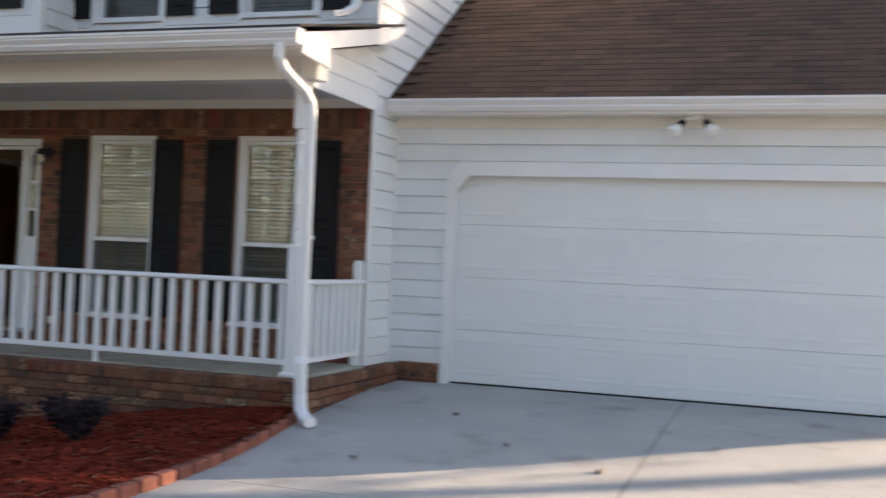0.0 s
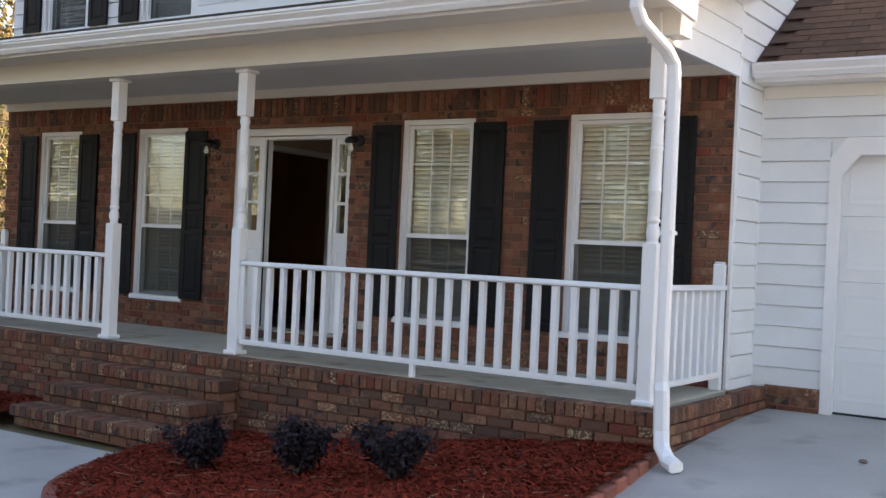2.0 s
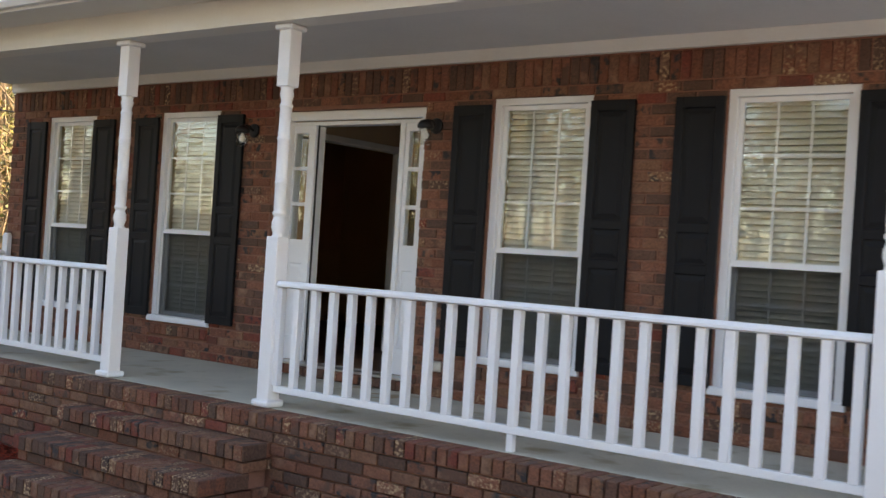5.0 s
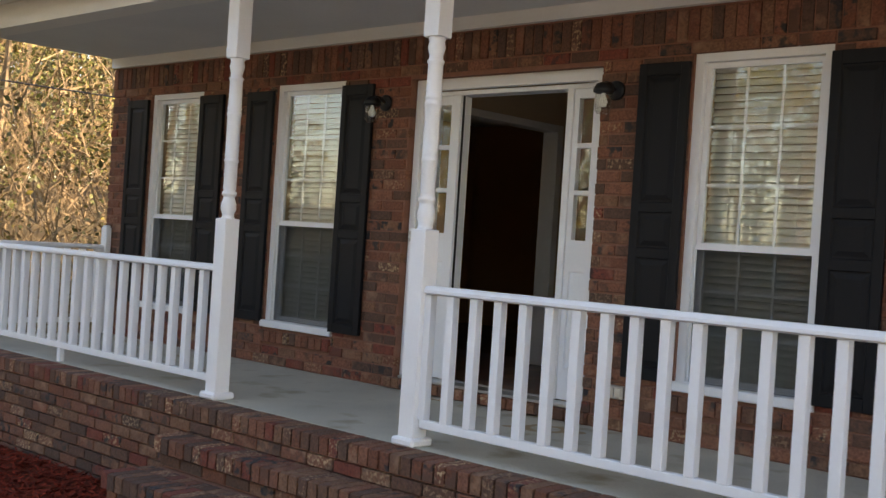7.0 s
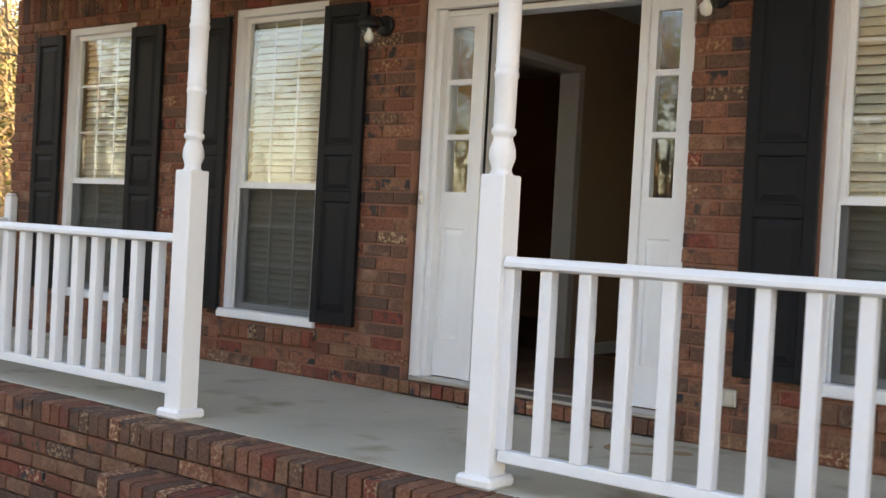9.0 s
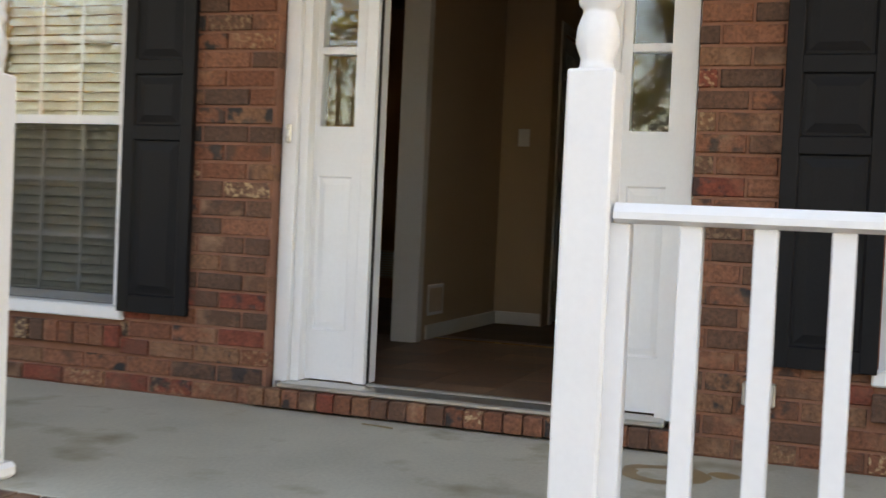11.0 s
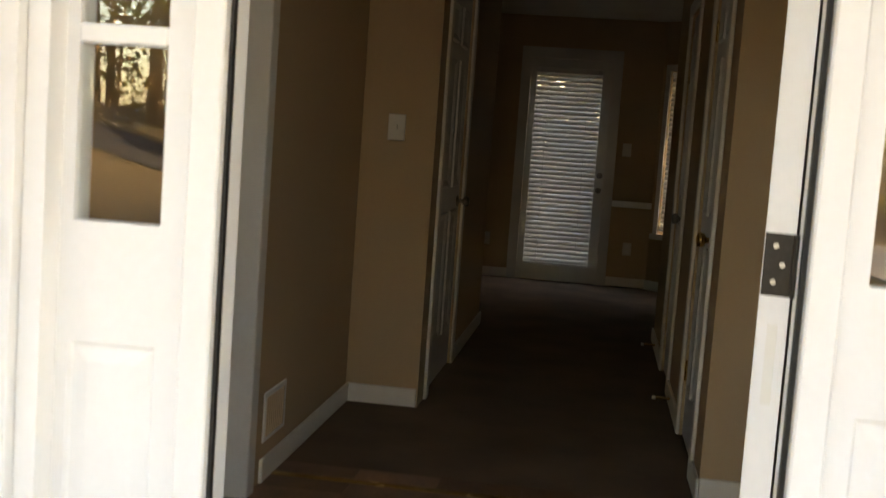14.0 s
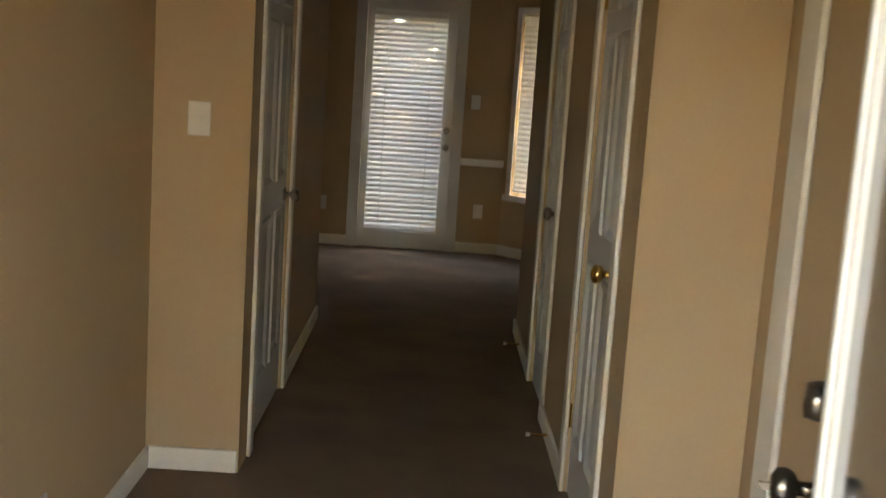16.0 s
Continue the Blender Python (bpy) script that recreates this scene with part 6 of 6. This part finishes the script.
def wood_bank():
    """The sunlit overgrown bank beside the house: trunks, dry brush and leaves."""
    rng = random.Random(9)
    verts, faces = [], []

    def stick(p, d, ln, r):
        s = d.cross(Vector((rng.gauss(0, 1), rng.gauss(0, 1), 0.1))).normalized() * r
        w = d.cross(s).normalized() * r
        k = len(verts)
        q = p + d * ln
        verts.extend([p + s, p - s * 0.5 + w, p - s * 0.5 - w, q])
        faces.extend([(k, k + 1, k + 3), (k + 1, k + 2, k + 3), (k + 2, k, k + 3)])
    for _ in range(17000):
        x, y = rng.uniform(-34, -11), rng.uniform(-10, 34)
        h = rng.uniform(0.0, 5.5) ** 1.0
        lean = Vector((rng.gauss(0, 0.5), rng.gauss(0, 0.5), rng.uniform(0.2, 1.2))).normalized()
        stick(Vector((x, y, ground_z(x, y) + h * rng.random())), lean, rng.uniform(0.5, 2.6), rng.uniform(0.006, 0.022))
    for _ in range(260):
        x, y = rng.uniform(-36, -17), rng.uniform(-12, 36)
        stick(Vector((x, y, ground_z(x, y) - 0.2)), Vector((rng.gauss(0, 0.08), rng.gauss(0, 0.08), 1)).normalized(), rng.uniform(5, 13), rng.uniform(0.06, 0.16))
    me = bpy.data.meshes.new("brush")
    me.from_pydata(verts, [], faces)
    me.materials.append(M_TWIG)
    tagged(new("brush", me), "tangled dry brush and thin trunks on a sunlit bank", "brush", kind="stuff")
    clumps = [(rng.uniform(-36, -11), rng.uniform(-12, 36), rng.uniform(0.2, 9)) for _ in range(420)]

    for nm, mat, n, sd in (("olive_foliage", M_LEAF_G, 135000, 1), ("yellow_foliage", M_LEAF_Y, 50000, 2), ("brown_foliage", M_LEAF_B, 35000, 3)):
        rr = random.Random(sd)
        mine = rr.sample(clumps, 200)

        def there(r, mine=mine):
            cx, cy, cz = r.choice(mine)
            return (cx + r.gauss(0, 0.6), cy + r.gauss(0, 0.6), ground_z(cx, cy) + max(0.05, cz + r.gauss(0, 0.5)))
        tagged(new(nm, leaf_mesh(nm, there, n, 0.115, mat, sd, 0.6)), nm.replace("_", " ") + " of the overgrown bank", "foliage", kind="stuff")


wood_bank()


def far_woods(name, label, x0, x1, y0, y1, top, leaves, size, seed):
    rng = random.Random(seed)
    verts, faces = [], []
    for _ in range(int((x1 - x0) * 2.2)):
        x, y = rng.uniform(x0, x1), rng.uniform(y0, y1)
        p, d, r, ln = Vector((x, y, ground_z(x, y) - 0.3)), Vector((rng.gauss(0, 0.05), rng.gauss(0, 0.05), 1)), rng.uniform(0.08, 0.22), rng.uniform(0.6, 1.1) * top
        k = len(verts)
        for a in range(5):
            verts.append(p + Vector((math.cos(a * 1.2566) * r, math.sin(a * 1.2566) * r, 0)))
        verts.append(p + d * ln)
        faces.extend([(k + a, k + (a + 1) % 5, k + 5) for a in range(5)])
        for _ in range(9):
            q = p + d * ln * rng.uniform(0.25, 0.95)
            e = Vector((rng.gauss(0, 1), rng.gauss(0, 1), rng.uniform(0.1, 0.9))).normalized() * rng.uniform(0.8, 3.0)
            k = len(verts)
            verts.extend([q, q + Vector((0, 0, 0.07)), q + Vector((0.05, 0.05, 0.03)), q + e])
            faces.extend([(k, k + 1, k + 3), (k + 1, k + 2, k + 3), (k + 2, k, k + 3)])
    me = bpy.data.meshes.new(name + "_trunks")
    me.from_pydata(verts, [], faces)
    me.materials.append(M_TWIG)
    tagged(new(name + "_trunks", me), "trunks and branches of " + label, "woods", kind="stuff")
    for nm, mat, share in (("olive", M_LEAF_G, 0.45), ("yellow", M_LEAF_Y, 0.25), ("brown", M_LEAF_B, 0.3)):
        cl = [(rng.uniform(x0, x1), rng.uniform(y0, y1), rng.random() ** 0.8 * top) for _ in range(int((x1 - x0) * 4))]

        def there(r, cl=cl):
            cx, cy, cz = r.choice(cl)
            return (cx + r.gauss(0, 0.9), cy + r.gauss(0, 0.9), ground_z(cx, cy) + max(0.1, cz + r.gauss(0, 0.7)))
        tagged(new(name + "_" + nm, leaf_mesh(name + "_" + nm, there, int(leaves * share), size, mat, seed + 3, 0.6)), nm + " foliage of " + label, "woods", kind="stuff")


far_woods("street_woods", "the woods across the street", -55, 55, -62, -50, 11, 42000, 0.42, 51)
far_woods("side_woods", "the tall woods up the bank", -58, -36, -25, 48, 15, 90000, 0.36, 71)
# The woods at the back are added, to dim the light on the back door.
far_woods("back_woods", "the unseen woods added behind the house as shade", -3, 14, 15, 19, 6.5, 30000, 0.30, 61)



def street():
    bm = bmesh.new()
    xs = [-300, -60] + list(np.arange(-30, 31, 3)) + [60, 300]
    rows = [[bm.verts.new((x, y, ground_z(x, y) - 0.02)) for y in (-44.5, -41, -37.5)] for x in xs]
    for a, b in zip(rows, rows[1:]):
        for k in range(2):
            bm.faces.new((a[k], b[k], b[k + 1], a[k + 1]))
    tagged(part("road", bm, M_ASPHALT), "dark asphalt street beyond the yard", "road", kind="structure")
    c = thing("parked_car", "white sport utility car parked on the street", "car")
    bm = bmesh.new()
    pr = [(-2.3, 0.35), (-2.32, 0.75), (-2.2, 0.95), (-1.25, 1.05), (-0.65, 1.65), (1.9, 1.70), (2.25, 1.10), (2.32, 0.80), (2.3, 0.35)]
    a = [bm.verts.new((x, -0.9 + (0.16 if z > 1.2 else 0), z)) for x, z in pr]
    b = [bm.verts.new((x, 0.9 - (0.16 if z > 1.2 else 0), z)) for x, z in pr]
    for i in range(9):
        bm.faces.new((a[i], a[(i + 1) % 9], b[(i + 1) % 9], b[i]))
    bm.faces.new(a)
    bm.faces.new(b)
    bmesh.ops.bevel(bm, geom=bm.edges[:], offset=0.05, segments=2, affect='EDGES')
    part("body", bm, M_CARW, c, "white painted body", True)

    def slab(name, pts, mat, lab):
        q = bmesh.new()
        q.faces.new([q.verts.new(p) for p in pts])
        r = bmesh.ops.extrude_face_region(q, geom=q.faces[:])
        n = (Vector(pts[1]) - Vector(pts[0])).cross(Vector(pts[2]) - Vector(pts[1])).normalized() * 0.015
        bmesh.ops.translate(q, vec=n, verts=[v for v in r["geom"] if isinstance(v, bmesh.types.BMVert)])
        part(name, q, mat, c, lab)
    slab("windscreen", [(-1.17, 0.72, 1.12), (-1.17, -0.72, 1.12), (-0.74, -0.66, 1.58), (-0.74, 0.66, 1.58)], M_CARG, "dark windscreen")
    slab("rear_window", [(2.23, -0.70, 1.18), (2.23, 0.70, 1.18), (1.98, 0.64, 1.58), (1.98, -0.64, 1.58)], M_CARG, "dark rear window")
    for s in (-1, 1):
        y0, y1 = s * 0.885, s * 0.765
        for x0, x1 in ((-0.95, 0.25), (0.35, 1.25), (1.33, 1.95)):
            p = [(x0, y0, 1.12), (x1, y0, 1.12), (x1 - 0.03, y1, 1.55), (max(x0 + 0.1, -0.55), y1, 1.55)]
            slab("side_window", p if s < 0 else p[::-1], M_CARG, "dark side window")
        for x in (-1.45, 1.45):
            w = part("wheel", lathe([(0.20, -0.10), (0.34, -0.09), (0.36, 0.0), (0.34, 0.09), (0.20, 0.10)], 20, 'Y'), M_RUBBER, c, "black tyre", True)
            w.location = (x, s * 0.82, 0.36)
            part("rim", lathe([(0.04, -0.105), (0.20, -0.112), (0.20, 0.112), (0.04, 0.105)], 16, 'Y'), M_ALU, w, "alloy rim")
        part("headlight", soft_box(-2.34, -2.22, s * 0.7 - 0.14, s * 0.7 + 0.14, 0.74, 0.90, 0.02), M_BULB, c, "clear headlight")
        part("tail_light", soft_box(2.22, 2.34, s * 0.74 - 0.08, s * 0.74 + 0.08, 0.85, 1.15, 0.02), M_EDGE, c, "red tail light")
    part("grille", soft_box(-2.36, -2.28, -0.45, 0.45, 0.62, 0.86, 0.01), M_BLACK, c)
    part("bumper", soft_box(2.25, 2.40, -0.85, 0.85, 0.40, 0.62, 0.03), M_BLACK, c)
    c.matrix_basis = pose(12.2, -40.0, ground_z(12.2, -40), 0, 0, 82)


street()


def wires():
    for k, (z, y0) in enumerate(((5.2, 0.0), (4.3, 0.6), (3.5, 0.0))):
        w = thing("overhead_wire", "overhead utility wire sagging across the bank", "wire", group="overhead wires")
        pts = []
        for i in range(21):
            t = i / 20
            pts.append((-10.5 - 0.6 * k, -30 + 60 * t, z + 1.0 * (2 * t - 1) ** 2 - 0.4))
        part("cable", tube(pts, 0.014, 5), M_ALU if k < 2 else M_WIRE, w)


wires()


brick_front()
